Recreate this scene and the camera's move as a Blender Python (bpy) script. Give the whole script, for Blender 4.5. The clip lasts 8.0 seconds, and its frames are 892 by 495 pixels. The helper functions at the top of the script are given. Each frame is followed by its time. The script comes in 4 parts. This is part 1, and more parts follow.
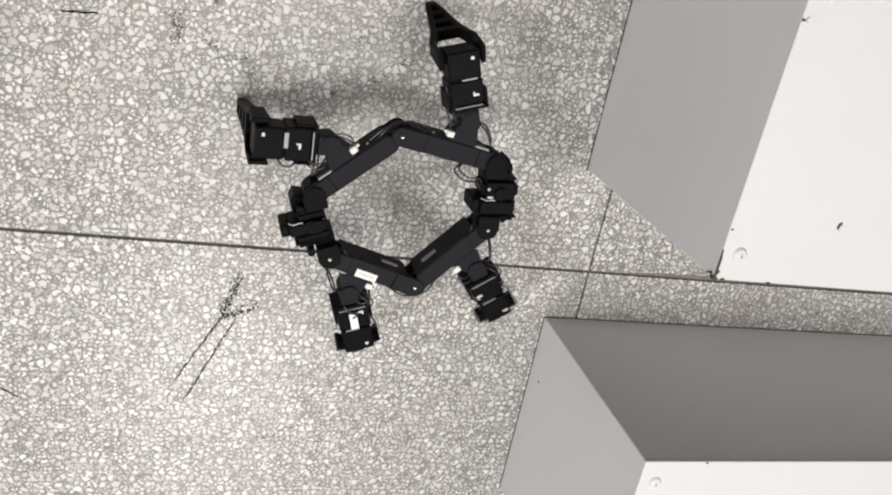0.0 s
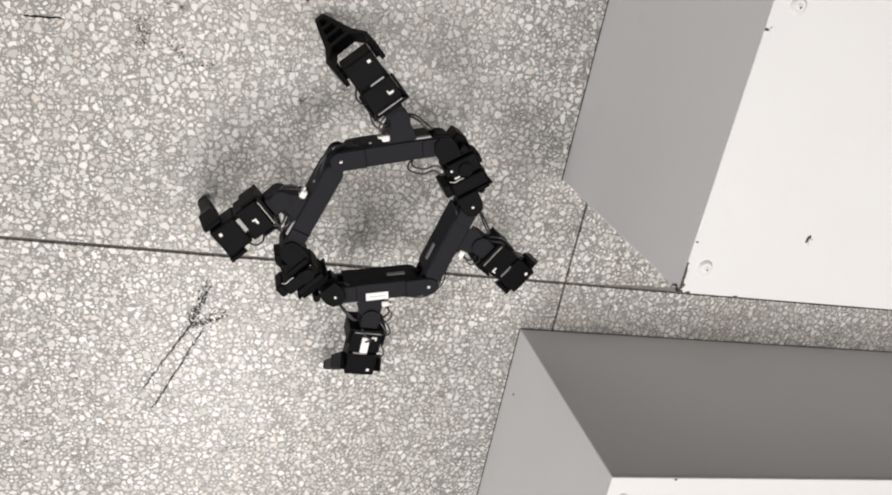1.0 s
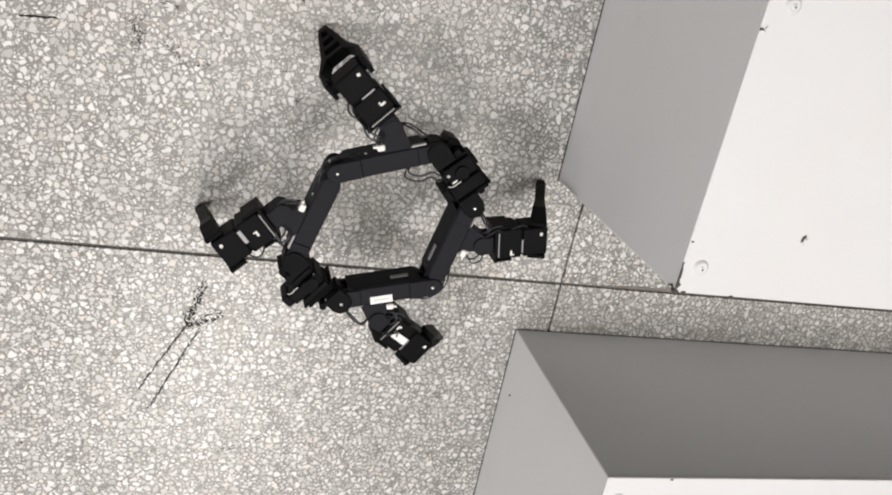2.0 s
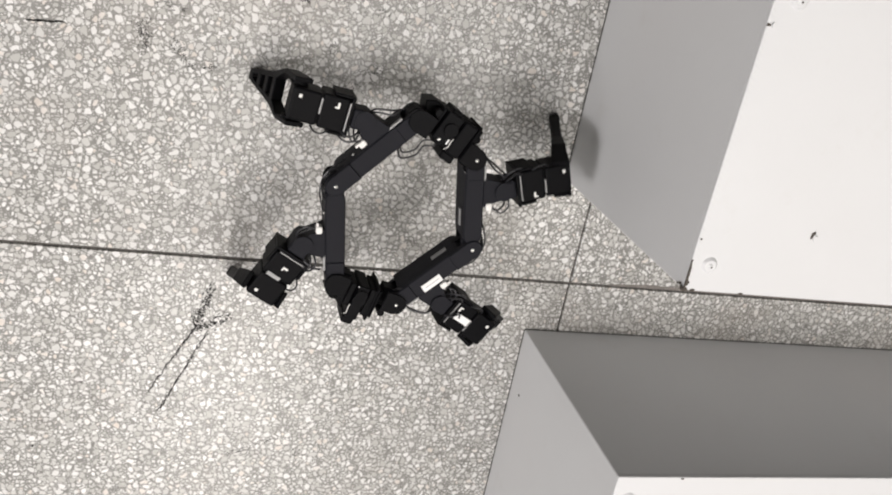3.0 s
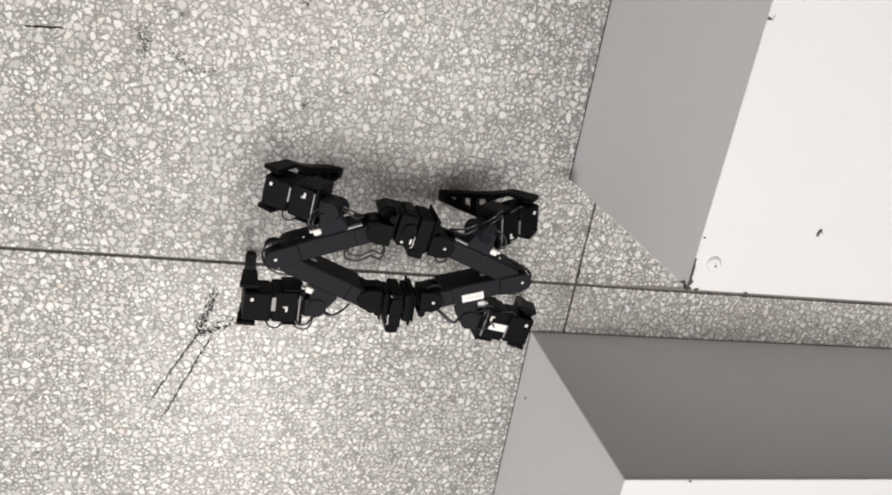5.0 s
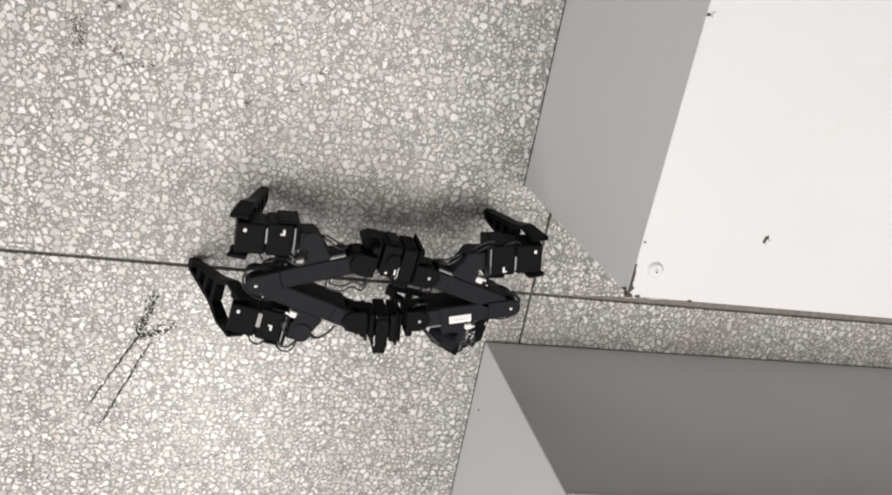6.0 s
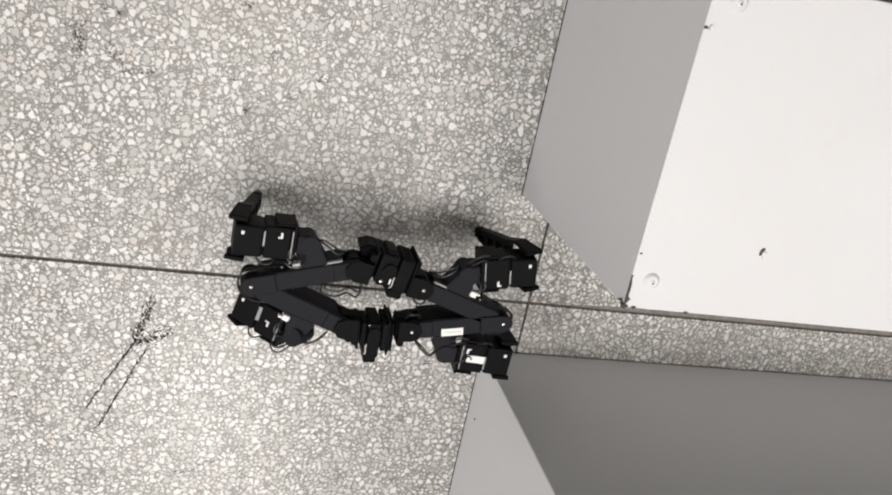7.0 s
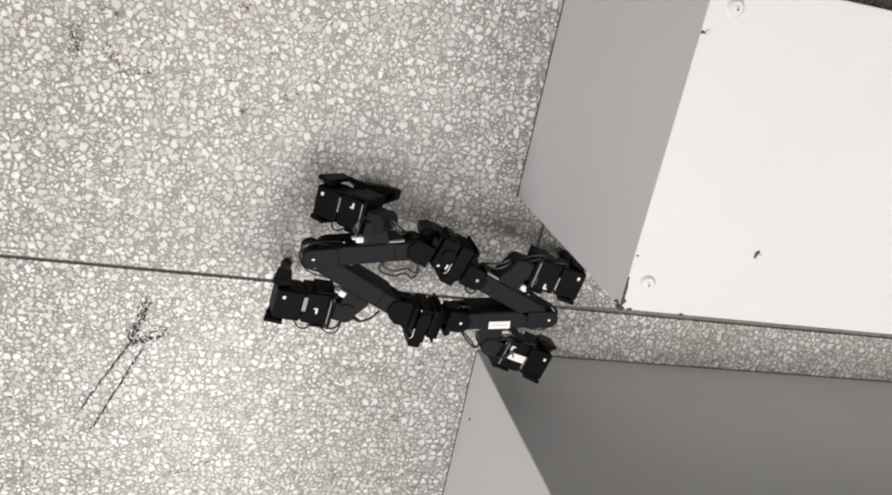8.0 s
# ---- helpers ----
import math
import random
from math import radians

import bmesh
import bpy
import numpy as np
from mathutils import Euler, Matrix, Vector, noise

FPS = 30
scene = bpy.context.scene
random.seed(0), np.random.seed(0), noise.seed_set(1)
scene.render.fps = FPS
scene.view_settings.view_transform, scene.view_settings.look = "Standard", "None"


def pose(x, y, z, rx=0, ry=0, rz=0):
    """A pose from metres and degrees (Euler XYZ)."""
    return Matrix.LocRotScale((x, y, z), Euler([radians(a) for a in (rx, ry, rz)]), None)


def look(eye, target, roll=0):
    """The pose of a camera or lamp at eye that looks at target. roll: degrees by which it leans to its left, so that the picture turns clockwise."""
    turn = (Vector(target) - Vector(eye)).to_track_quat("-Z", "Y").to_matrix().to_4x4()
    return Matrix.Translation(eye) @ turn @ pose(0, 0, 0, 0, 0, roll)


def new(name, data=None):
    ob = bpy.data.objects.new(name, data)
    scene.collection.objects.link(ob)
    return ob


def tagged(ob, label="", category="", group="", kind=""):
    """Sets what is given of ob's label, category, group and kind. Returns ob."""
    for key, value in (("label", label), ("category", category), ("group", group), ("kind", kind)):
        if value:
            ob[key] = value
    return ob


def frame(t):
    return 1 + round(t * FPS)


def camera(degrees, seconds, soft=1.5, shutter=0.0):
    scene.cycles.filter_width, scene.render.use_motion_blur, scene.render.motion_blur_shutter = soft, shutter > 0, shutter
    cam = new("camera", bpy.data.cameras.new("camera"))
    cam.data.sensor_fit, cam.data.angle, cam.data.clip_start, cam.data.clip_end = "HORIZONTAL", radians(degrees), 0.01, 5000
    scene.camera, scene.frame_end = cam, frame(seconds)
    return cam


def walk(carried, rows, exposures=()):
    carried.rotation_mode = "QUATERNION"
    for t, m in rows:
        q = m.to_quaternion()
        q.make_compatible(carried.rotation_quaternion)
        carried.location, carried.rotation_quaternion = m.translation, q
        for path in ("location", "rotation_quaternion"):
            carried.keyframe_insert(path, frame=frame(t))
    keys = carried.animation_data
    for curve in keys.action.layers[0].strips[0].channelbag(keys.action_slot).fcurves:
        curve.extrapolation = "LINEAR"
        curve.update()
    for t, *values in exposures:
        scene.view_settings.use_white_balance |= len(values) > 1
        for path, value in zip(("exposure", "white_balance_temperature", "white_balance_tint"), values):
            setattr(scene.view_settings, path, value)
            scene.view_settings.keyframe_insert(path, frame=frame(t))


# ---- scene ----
import collections
cam = camera(55.35, 8.0, 1.9, 0.4)
PATH = [
    (0, (-0.532, 0.431, 0.958), (0.06, -0.323, -0.798), 149.9),
    (0.2, (-0.503, 0.438, 0.953), (0.052, -0.325, -0.811), 151.4),
    (0.3, (-0.498, 0.44, 0.951), (0.054, -0.324, -0.813), 151.5),
    (0.5, (-0.494, 0.438, 0.958), (0.062, -0.314, -0.81), 151.1),
    (1, (-0.486, 0.436, 0.957), (0.087, -0.302, -0.811), 150.7),
    (1.5, (-0.485, 0.434, 0.958), (0.099, -0.297, -0.81), 150.1),
    (1.7, (-0.485, 0.434, 0.958), (0.099, -0.297, -0.81), 150.1),
    (2.8, (-0.483, 0.431, 0.958), (0.077, -0.299, -0.818), 150.5),
    (3, (-0.483, 0.431, 0.958), (0.077, -0.299, -0.818), 150.5),
    (3.5, (-0.481, 0.432, 0.957), (0.064, -0.298, -0.823), 150.8),
    (4, (-0.475, 0.429, 0.956), (0.062, -0.293, -0.83), 150.6),
    (4.2, (-0.475, 0.429, 0.956), (0.062, -0.293, -0.83), 150.6),
    (5.3, (-0.457, 0.427, 0.954), (0.066, -0.301, -0.834), 151.5),
    (5.5, (-0.428, 0.423, 0.952), (0.095, -0.294, -0.84), 151.4),
    (6, (-0.402, 0.415, 0.948), (0.124, -0.273, -0.854), 150.9),
    (6.5, (-0.404, 0.418, 0.95), (0.135, -0.261, -0.852), 150.2),
    (7, (-0.399, 0.418, 0.948), (0.125, -0.256, -0.86), 151.0),
    (7.5, (-0.404, 0.422, 0.95), (0.133, -0.247, -0.857), 150.4),
    (8, (-0.407, 0.421, 0.949), (0.14, -0.252, -0.853), 150.0),
]
walk(cam, [(t, look(eye, target, roll)) for t, eye, target, roll in PATH])

# ---- light ----
world = bpy.data.worlds.new("world")
scene.world = world
world.use_nodes = True
world.node_tree.nodes["Background"].inputs[0].default_value = (0.8, 0.85, 0.9, 1)
world.node_tree.nodes["Background"].inputs[1].default_value = 0.02
scene.view_settings.exposure = 0.0
CEILING = 2.75
# Unseen lamps: first and fourth follow floor glare, the others are added fill.
# x, y, watts, width, depth
LAMPS = [(0.25, -0.20, 36, 2.2, 1.15), (2.10, 0.04, 29, 1.15, 0.62), (-2.85, -0.42, 92, 1.15, 0.62), (-0.36, -1.88, 30, 0.55, 1.15), (-2.45, -2.2, 24, 1.15, 0.62), (1.80, -2.2, 13, 1.15, 0.62)]
for lx, ly, watts, wide, deep in LAMPS:
    data = bpy.data.lights.new("assumed_ceiling_lamp", "AREA")
    data.shape, data.size, data.size_y, data.energy = "RECTANGLE", wide, deep, watts
    data.color = (1.0, 0.947, 0.903) if lx > -1 else (1.0, 0.963, 0.963)
    lamp = new("assumed_ceiling_lamp", data)
    lamp.matrix_world = pose(lx, ly, CEILING - 0.035)


# ---- materials ----
class Nodes:
    """A small builder of node materials."""

    def __init__(self, name):
        self.mat = bpy.data.materials.new(name)
        self.mat.use_nodes = True
        self.tree = self.mat.node_tree
        self.bsdf = self.tree.nodes["Principled BSDF"]

    def add(self, kind, inputs=()):
        n = self.tree.nodes.new("ShaderNode" + kind)
        for key, value in dict(inputs).items():
            self.put(n.inputs[key], value)
        return n

    def put(self, socket, value):
        if isinstance(value, bpy.types.NodeSocket):
            self.tree.links.new(value, socket)
        else:
            socket.default_value = value

    def math(self, op, a, b=0.0, c=0.0, clamp=False):
        n = self.add("Math", {0: a, 1: b, 2: c})
        n.operation, n.use_clamp = op, clamp
        return n.outputs[0]

    def mix(self, factor, a, b, blend="MIX"):
        n = self.add("Mix")
        n.data_type, n.blend_type = "RGBA", blend
        self.put(n.inputs[0], factor), self.put(n.inputs[6], a), self.put(n.inputs[7], b)
        return n.outputs[2]

    def vector(self, op, a, inputs):
        n = self.add("VectorMath")
        n.operation = op
        self.put(n.inputs[0], a)
        for key, value in inputs.items():
            self.put(n.inputs[key], value)
        return n.outputs[0]

    def voronoi(self, where, scale, feature):
        n = self.add("TexVoronoi")
        n.voronoi_dimensions, n.feature = "2D", feature
        self.put(n.inputs["Vector"], where), self.put(n.inputs["Scale"], scale), self.put(n.inputs["Randomness"], 1.0)
        return n.outputs

    def ramp(self, factor, stops):
        n = self.add("ValToRGB", {0: factor})
        n.color_ramp.elements[0].position, n.color_ramp.elements[0].color = stops[0][0], (*stops[0][1], 1)
        n.color_ramp.elements[1].position, n.color_ramp.elements[1].color = stops[-1][0], (*stops[-1][1], 1)
        for p, c in stops[1:-1]:
            n.color_ramp.elements.new(p).color = (*c, 1)
        return n.outputs[0]

    def noise(self, where, scale, detail=3.0, rough=0.55):
        return self.add("TexNoise", {"Vector": where, "Scale": scale, "Detail": detail, "Roughness": rough}).outputs

    def bump(self, height, strength, distance):
        n = self.add("Bump", {"Strength": strength, "Distance": distance, "Height": height})
        self.put(self.bsdf.inputs["Normal"], n.outputs[0])

    def set(self, **values):
        for key, value in values.items():
            self.put(self.bsdf.inputs[key.replace("_", " ")], value)
        return self.mat


def terrazzo():
    """Polished cement floor: angular marble chips of several sizes packed in a darker binder."""
    n = Nodes("terrazzo")
    at = n.add("NewGeometry").outputs["Position"]

    def shaken(scale, amount, detail=2.0):
        warp = n.vector("SUBTRACT", n.noise(at, scale, detail)[1], {1: (0.5, 0.5, 0.5)})
        return n.vector("ADD", at, {1: n.vector("SCALE", warp, {"Scale": amount})})

    def chips(where, scale, low, high, soft, share):
        """Chips with blunt corners in their cells, some cells left out: mask, a slightly wider mask, random colour."""
        edge = n.voronoi(where, scale, "DISTANCE_TO_EDGE")["Distance"]
        cell = n.voronoi(where, scale, "F1")
        hue = n.add("SeparateColor", {0: cell["Color"]}).outputs
        gap = n.math("MULTIPLY_ADD", hue[0], high - low, low)
        corner = n.math("MULTIPLY", n.math("SUBTRACT", cell["Distance"], 0.36, clamp=True), 0.75)
        inside = n.math("SUBTRACT", n.math("SUBTRACT", edge, gap), corner)
        there = n.math("GREATER_THAN", hue[1], 1.0 - share)
        mask = n.math("MULTIPLY", n.math("DIVIDE", inside, soft, clamp=True), there)
        halo = n.math("MULTIPLY", n.math("DIVIDE", n.math("ADD", inside, 0.075), 0.05, clamp=True), there)
        return mask, halo, hue

    big, ring_b, hue_b = chips(shaken(100.0, 0.008), 108.0, 0.045, 0.16, 0.10, 0.68)
    mid, ring_m, hue_m = chips(shaken(150.0, 0.006), 168.0, 0.045, 0.17, 0.14, 0.87)
    small, ring_s, hue_s = chips(shaken(260.0, 0.004), 300.0, 0.06, 0.2, 0.18, 0.85)
    cloud = n.noise(at, 5.0, 4.0)[0]
    fine = n.noise(at, 900.0, 2.0)[0]
    matrix = n.mix(cloud, (0.195, 0.194, 0.18, 1), (0.275, 0.271, 0.256, 1))
    matrix = n.mix(n.math("MULTIPLY", fine, 0.6), matrix, (0.14, 0.137, 0.127, 1))
    stops = [(0.0, (0.44, 0.435, 0.41)), (0.3, (0.60, 0.595, 0.575)), (0.65, (0.76, 0.755, 0.74)), (0.9, (0.89, 0.885, 0.875)), (1.0, (0.68, 0.61, 0.545))]
    stone_s = n.ramp(hue_s[2], [(0.0, (0.38, 0.375, 0.355)), (1.0, (0.76, 0.75, 0.73))])
    veins = n.noise(at, 310.0, 4.0, 0.65)[0]
    mottle = n.math("MULTIPLY", n.math("MULTIPLY_ADD", veins, 1.1, -0.32, clamp=True), 0.7)
    colour = n.mix(n.math("MULTIPLY", small, 0.75), matrix, stone_s)
    for mask, ring, hue in ((mid, ring_m, hue_m), (big, ring_b, hue_b)):
        colour = n.mix(ring, colour, matrix)
        colour = n.mix(mask, colour, n.mix(mottle, n.ramp(hue[2], stops), (0.46, 0.45, 0.425, 1)))
    # worn patches where the polish has smeared the grain
    worn = n.math("MULTIPLY_ADD", n.noise(at, 26.0, 3.0)[0], 3.2, -1.6, clamp=True)
    colour = n.mix(n.math("MULTIPLY", worn, 0.35), colour, (0.52, 0.51, 0.49, 1))
    # small black scuffs and pits, scattered in patches
    patch = n.math("MULTIPLY_ADD", n.noise(at, 7.0, 3.0)[0], 6.0, -3.75, clamp=True)
    speck = n.math("MULTIPLY_ADD", n.noise(at, 330.0, 3.0, 0.7)[0], 9.0, -5.3, clamp=True)
    colour = n.mix(n.math("MULTIPLY", patch, speck), colour, (0.035, 0.033, 0.03, 1))
    stain = n.math("MULTIPLY_ADD", n.noise(at, 5.5, 4.0)[0], 4.0, -2.15, clamp=True)
    colour = n.mix(n.math("MULTIPLY", stain, 0.25), colour, (0.30, 0.25, 0.205, 1))
    grime = n.math("MULTIPLY_ADD", n.noise(at, 2.3, 5.0)[0], 0.5, -0.13, clamp=True)
    colour = n.mix(grime, colour, (0.34, 0.325, 0.30, 1))
    rough = n.math("MULTIPLY_ADD", n.noise(at, 40.0, 4.0)[0], 0.16, 0.21)
    n.bump(n.math("ADD", n.math("MULTIPLY", big, 0.5), fine), 0.25, 0.0004)
    return n.set(Base_Color=colour, Roughness=rough)


def white_paint():
    n = Nodes("white_paint")
    at = n.add("TexCoord").outputs["Object"]
    cloud = n.noise(at, 6.0, 4.0)[0]
    colour = n.mix(cloud, (0.660, 0.671, 0.681, 1), (0.612, 0.621, 0.629, 1))
    tone = n.math("MULTIPLY_ADD", n.noise(at, 3.2, 2.0)[0], 2.2, -0.6, clamp=True)
    colour = n.mix(n.math("MULTIPLY", tone, 0.3), colour, (0.668, 0.650, 0.648, 1))
    smear = n.math("MULTIPLY_ADD", n.noise(at, 15.0, 6.0, 0.68)[0], 5.0, -3.0, clamp=True)
    colour = n.mix(n.math("MULTIPLY", smear, 0.45), colour, (0.57, 0.56, 0.54, 1))
    orange_peel = n.noise(at, 420.0, 2.0)[0]
    n.bump(n.math("ADD", orange_peel, n.math("MULTIPLY", cloud, 3.0)), 0.12, 0.0006)
    return n.set(Base_Color=colour, Roughness=n.math("MULTIPLY_ADD", cloud, 0.2, 0.38))


def plain(name, colour, rough, metal=0.0, vary=0.25, scale=60.0, bump=0.0, gloss=0.5):
    n = Nodes(name)
    at = n.add("TexCoord").outputs["Object"]
    a, b = n.noise(at, scale, 4.0)[0], n.noise(at, scale * 9, 2.0)[0]
    mixed = n.math("MULTIPLY_ADD", a, 0.7, n.math("MULTIPLY", b, 0.3))
    dark = tuple(c * (1 - vary) for c in colour[:3]) + (1,)
    light = tuple(min(1, c * (1 + vary)) for c in colour[:3]) + (1,)
    if bump:
        n.bump(b, bump, 0.0004)
    return n.set(Base_Color=n.mix(mixed, dark, light), Roughness=n.math("MULTIPLY_ADD", a, 0.2, rough - 0.1), Metallic=metal, Specular_IOR_Level=gloss)


TERRAZZO = terrazzo()
PAINT = white_paint()
FILLER = plain("joint_filler", (0.21, 0.19, 0.175), 0.7, 0.0, 0.8, 110, 0.4)
JOINT = plain("joint_strip", (0.098, 0.091, 0.082), 0.6, 0.0, 0.75, 140, 0.3)
BLACK = plain("black_plastic", (0.0026, 0.0026, 0.0033), 0.5, 0.0, 0.4, 70, 0.2, 0.08)
PRINTED = plain("black_printed_shell", (0.0094, 0.0095, 0.0130), 0.6, 0.0, 0.25, 90, 0.3, 0.16)
RUBBER = plain("black_rubber", (0.0075, 0.007, 0.007), 0.7, 0.0, 0.3, 80, 0.3, 0.15)
CABLE = plain("cable_sheath", (0.016, 0.016, 0.018), 0.3)
# lighter copy of the black sheath, its silvery highlights put into the colour
GLINT_CABLE = plain("glint_cable_sheath", (0.032, 0.032, 0.036), 0.3)
STEEL = plain("screw_steel", (0.62, 0.62, 0.60), 0.32, 1.0, 0.1, 200)
ALU = plain("aluminium_edge", (0.26, 0.26, 0.26), 0.45, 0.6, 0.2, 120)
WHITE_PLASTIC = plain("white_connector", (0.78, 0.77, 0.74), 0.4, 0.0, 0.06, 200)
PAPER = plain("sticker_paper", (0.78, 0.78, 0.77), 0.6, 0.0, 0.05, 300)
INK = plain("sticker_ink", (0.45, 0.45, 0.46), 0.7)
BARE = plain("bare_board", (0.07, 0.06, 0.05), 0.85, 0.0, 0.5, 120, 0.6)
# floor scuffs, and the shade strip drawn at the box feet
SCUFF_AND_SHADE = plain("scuff_and_shade_black", (0.022, 0.021, 0.02), 0.8, 0.0, 0.5, 150)
# unseen walls, darkened to keep bounced light off the boxes' shaded sides
WALL = plain("dark_wall", (0.15, 0.145, 0.14), 0.75, 0.0, 0.05, 4, 0.1)
TILE_WHITE = plain("ceiling_board", (0.55, 0.55, 0.54), 0.85, 0.0, 0.05, 20, 0.2)


# ---- mesh helpers ----
def finish(name, bm, material, smooth=False):
    bmesh.ops.recalc_face_normals(bm, faces=bm.faces)
    mesh = bpy.data.meshes.new(name)
    bm.to_mesh(mesh)
    bm.free()
    mesh.materials.append(material)
    if smooth:
        mesh.shade_smooth()
    return mesh


def part(name, bm, material, parent, label="", smooth=False):
    ob = new(name, finish(name, bm, material, smooth))
    ob.parent = parent
    return tagged(ob, label) if label else ob


def thing(name, label, category, group="", kind="", bm=None, material=None):
    ob = new(name, finish(name, bm, material) if bm else None)
    return tagged(ob, label, category, group, kind)


def block(bm, x0, x1, y0, y1, z0, z1, bevel=0.0015, turn=None, segments=2):
    m = Matrix.Translation(((x0 + x1) / 2, (y0 + y1) / 2, (z0 + z1) / 2)) @ Matrix.Diagonal((x1 - x0, y1 - y0, z1 - z0, 1))
    verts = bmesh.ops.create_cube(bm, size=1, matrix=(turn @ m) if turn else m)["verts"]
    if bevel:
        edges = list({e for v in verts for e in v.link_edges})
        bmesh.ops.bevel(bm, geom=edges, offset=bevel, segments=segments, affect="EDGES", profile=0.5)
    return bm


def prism(bm, outline, z0, z1, bevel=0.0, turn=None):
    low = [bm.verts.new(turn @ Vector((x, y, z0)) if turn else (x, y, z0)) for x, y in outline]
    top = [bm.verts.new(turn @ Vector((x, y, z1)) if turn else (x, y, z1)) for x, y in outline]
    faces = [bm.faces.new(low[::-1]), bm.faces.new(top)]
    count = len(outline)
    for i in range(count):
        faces.append(bm.faces.new((low[i], low[(i + 1) % count], top[(i + 1) % count], top[i])))
    if bevel:
        edges = list({e for f in faces[:2] for e in f.edges})
        bmesh.ops.bevel(bm, geom=edges, offset=bevel, segments=1, affect="EDGES")
    return bm


def ring_prism(bm, outer, inner, z0, z1, turn=None):
    """A flat loop between two outlines of equal length."""
    at = (lambda x, y, z: turn @ Vector((x, y, z))) if turn else (lambda x, y, z: (x, y, z))
    rows = [[bm.verts.new(at(x, y, z)) for x, y in line] for line in (outer, inner) for z in (z0, z1)]
    count = len(outer)
    for i in range(count):
        j = (i + 1) % count
        o0, o1, i0, i1 = rows
        bm.faces.new((o0[i], o0[j], o1[j], o1[i]))
        bm.faces.new((i0[j], i0[i], i1[i], i1[j]))
        bm.faces.new((o1[i], o1[j], i1[j], i1[i]))
        bm.faces.new((o0[j], o0[i], i0[i], i0[j]))
    return bm


def disc(bm, x, y, z0, z1, r, sides=24, r2=None, turn=None):
    m = Matrix.Translation((x, y, (z0 + z1) / 2))
    bmesh.ops.create_cone(bm, cap_ends=True, segments=sides, radius1=r, radius2=r if r2 is None else r2, depth=z1 - z0, matrix=(turn @ m) if turn else m)
    return bm


def dome(bm, x, y, z, r, height, rings=4, sides=16):
    """A rounded screw head on a flat face."""
    loops = []
    for k in range(rings):
        a = k / rings * math.pi / 2
        loops.append([bm.verts.new((x + r * math.cos(a) * math.cos(2 * math.pi * i / sides), y + r * math.cos(a) * math.sin(2 * math.pi * i / sides), z + height * math.sin(a))) for i in range(sides)])
    for low, top in zip(loops, loops[1:]):
        for i in range(sides):
            bm.faces.new((low[i], low[(i + 1) % sides], top[(i + 1) % sides], top[i]))
    bm.faces.new(loops[-1])
    return bm


def tube(bm, points, r, sides=7, steps=5):
    """A round cable along a smooth line through the points."""
    pts = [Vector(p) for p in points]
    line = []
    for i in range(len(pts) - 1):
        a, b, c, d = pts[max(i - 1, 0)], pts[i], pts[i + 1], pts[min(i + 2, len(pts) - 1)]
        for k in range(steps):
            s = k / steps
            line.append(0.5 * (2 * b + (c - a) * s + (2 * a - 5 * b + 4 * c - d) * s * s + (3 * b - a - 3 * c + d) * s ** 3))
    line.append(pts[-1])
    loops = []
    for i, p in enumerate(line):
        way = (line[min(i + 1, len(line) - 1)] - line[max(i - 1, 0)]).normalized()
        side = way.cross(Vector((0.13, 0.21, 1))).normalized()
        up = side.cross(way)
        loops.append([bm.verts.new(p + r * (math.cos(2 * math.pi * k / sides) * side + math.sin(2 * math.pi * k / sides) * up)) for k in range(sides)])
    for low, top in zip(loops, loops[1:]):
        for k in range(sides):
            bm.faces.new((low[k], low[(k + 1) % sides], top[(k + 1) % sides], top[k]))
    bm.faces.new(loops[0]), bm.faces.new(loops[-1])
    return bm


# ---- the room ----
HALF = 4.0


def room():
    bm = bmesh.new()
    block(bm, -HALF, HALF, -HALF, HALF, -0.06, -0.004, 0)
    tagged(new("floor", finish("floor", bm, JOINT)), "grey terrazzo floor with dark narrow joints", "floor", kind="structure")
    for name, x0, x1, y0, y1 in (("wall_north", -HALF, HALF, HALF, HALF + 0.12), ("wall_south", -HALF, HALF, -HALF - 0.12, -HALF), ("wall_east", HALF, HALF + 0.12, -HALF, HALF), ("wall_west", -HALF - 0.12, -HALF, -HALF, HALF)):
        bm = block(bmesh.new(), x0, x1, y0, y1, -0.06, CEILING, 0)
        tagged(new(name, finish(name, bm, WALL)), "plain unseen wall, kept dark to cut bounced light", "wall", kind="structure")
    bm = block(bmesh.new(), -HALF - 0.12, HALF + 0.12, -HALF - 0.12, HALF + 0.12, CEILING, CEILING + 0.1, 0)
    tagged(new("ceiling", finish("ceiling", bm, TILE_WHITE)), "plain white ceiling boards", "ceiling", kind="structure")


room()


# ---- the two painted boxes ----
BOX_TOP = 0.315


def dished(bm, x, y, z, sides=22):
    """A low painted dome with a rounded shoulder and a small middle boss."""
    rows = []
    for r, h in ((0.0086, -0.0004), (0.0076, 0.0005), (0.0062, 0.0022), (0.0050, 0.0028), (0.0038, 0.0024), (0.0027, 0.0023), (0.0016, 0.0036)):
        rows.append([bm.verts.new((x + r * math.cos(2 * math.pi * i / sides), y + r * math.sin(2 * math.pi * i / sides), z + h)) for i in range(sides)])
    for low, top in zip(rows, rows[1:]):
        for i in range(sides):
            bm.faces.new((low[i], low[(i + 1) % sides], top[(i + 1) % sides], top[i]))
    bm.faces.new(rows[-1])
    return bm


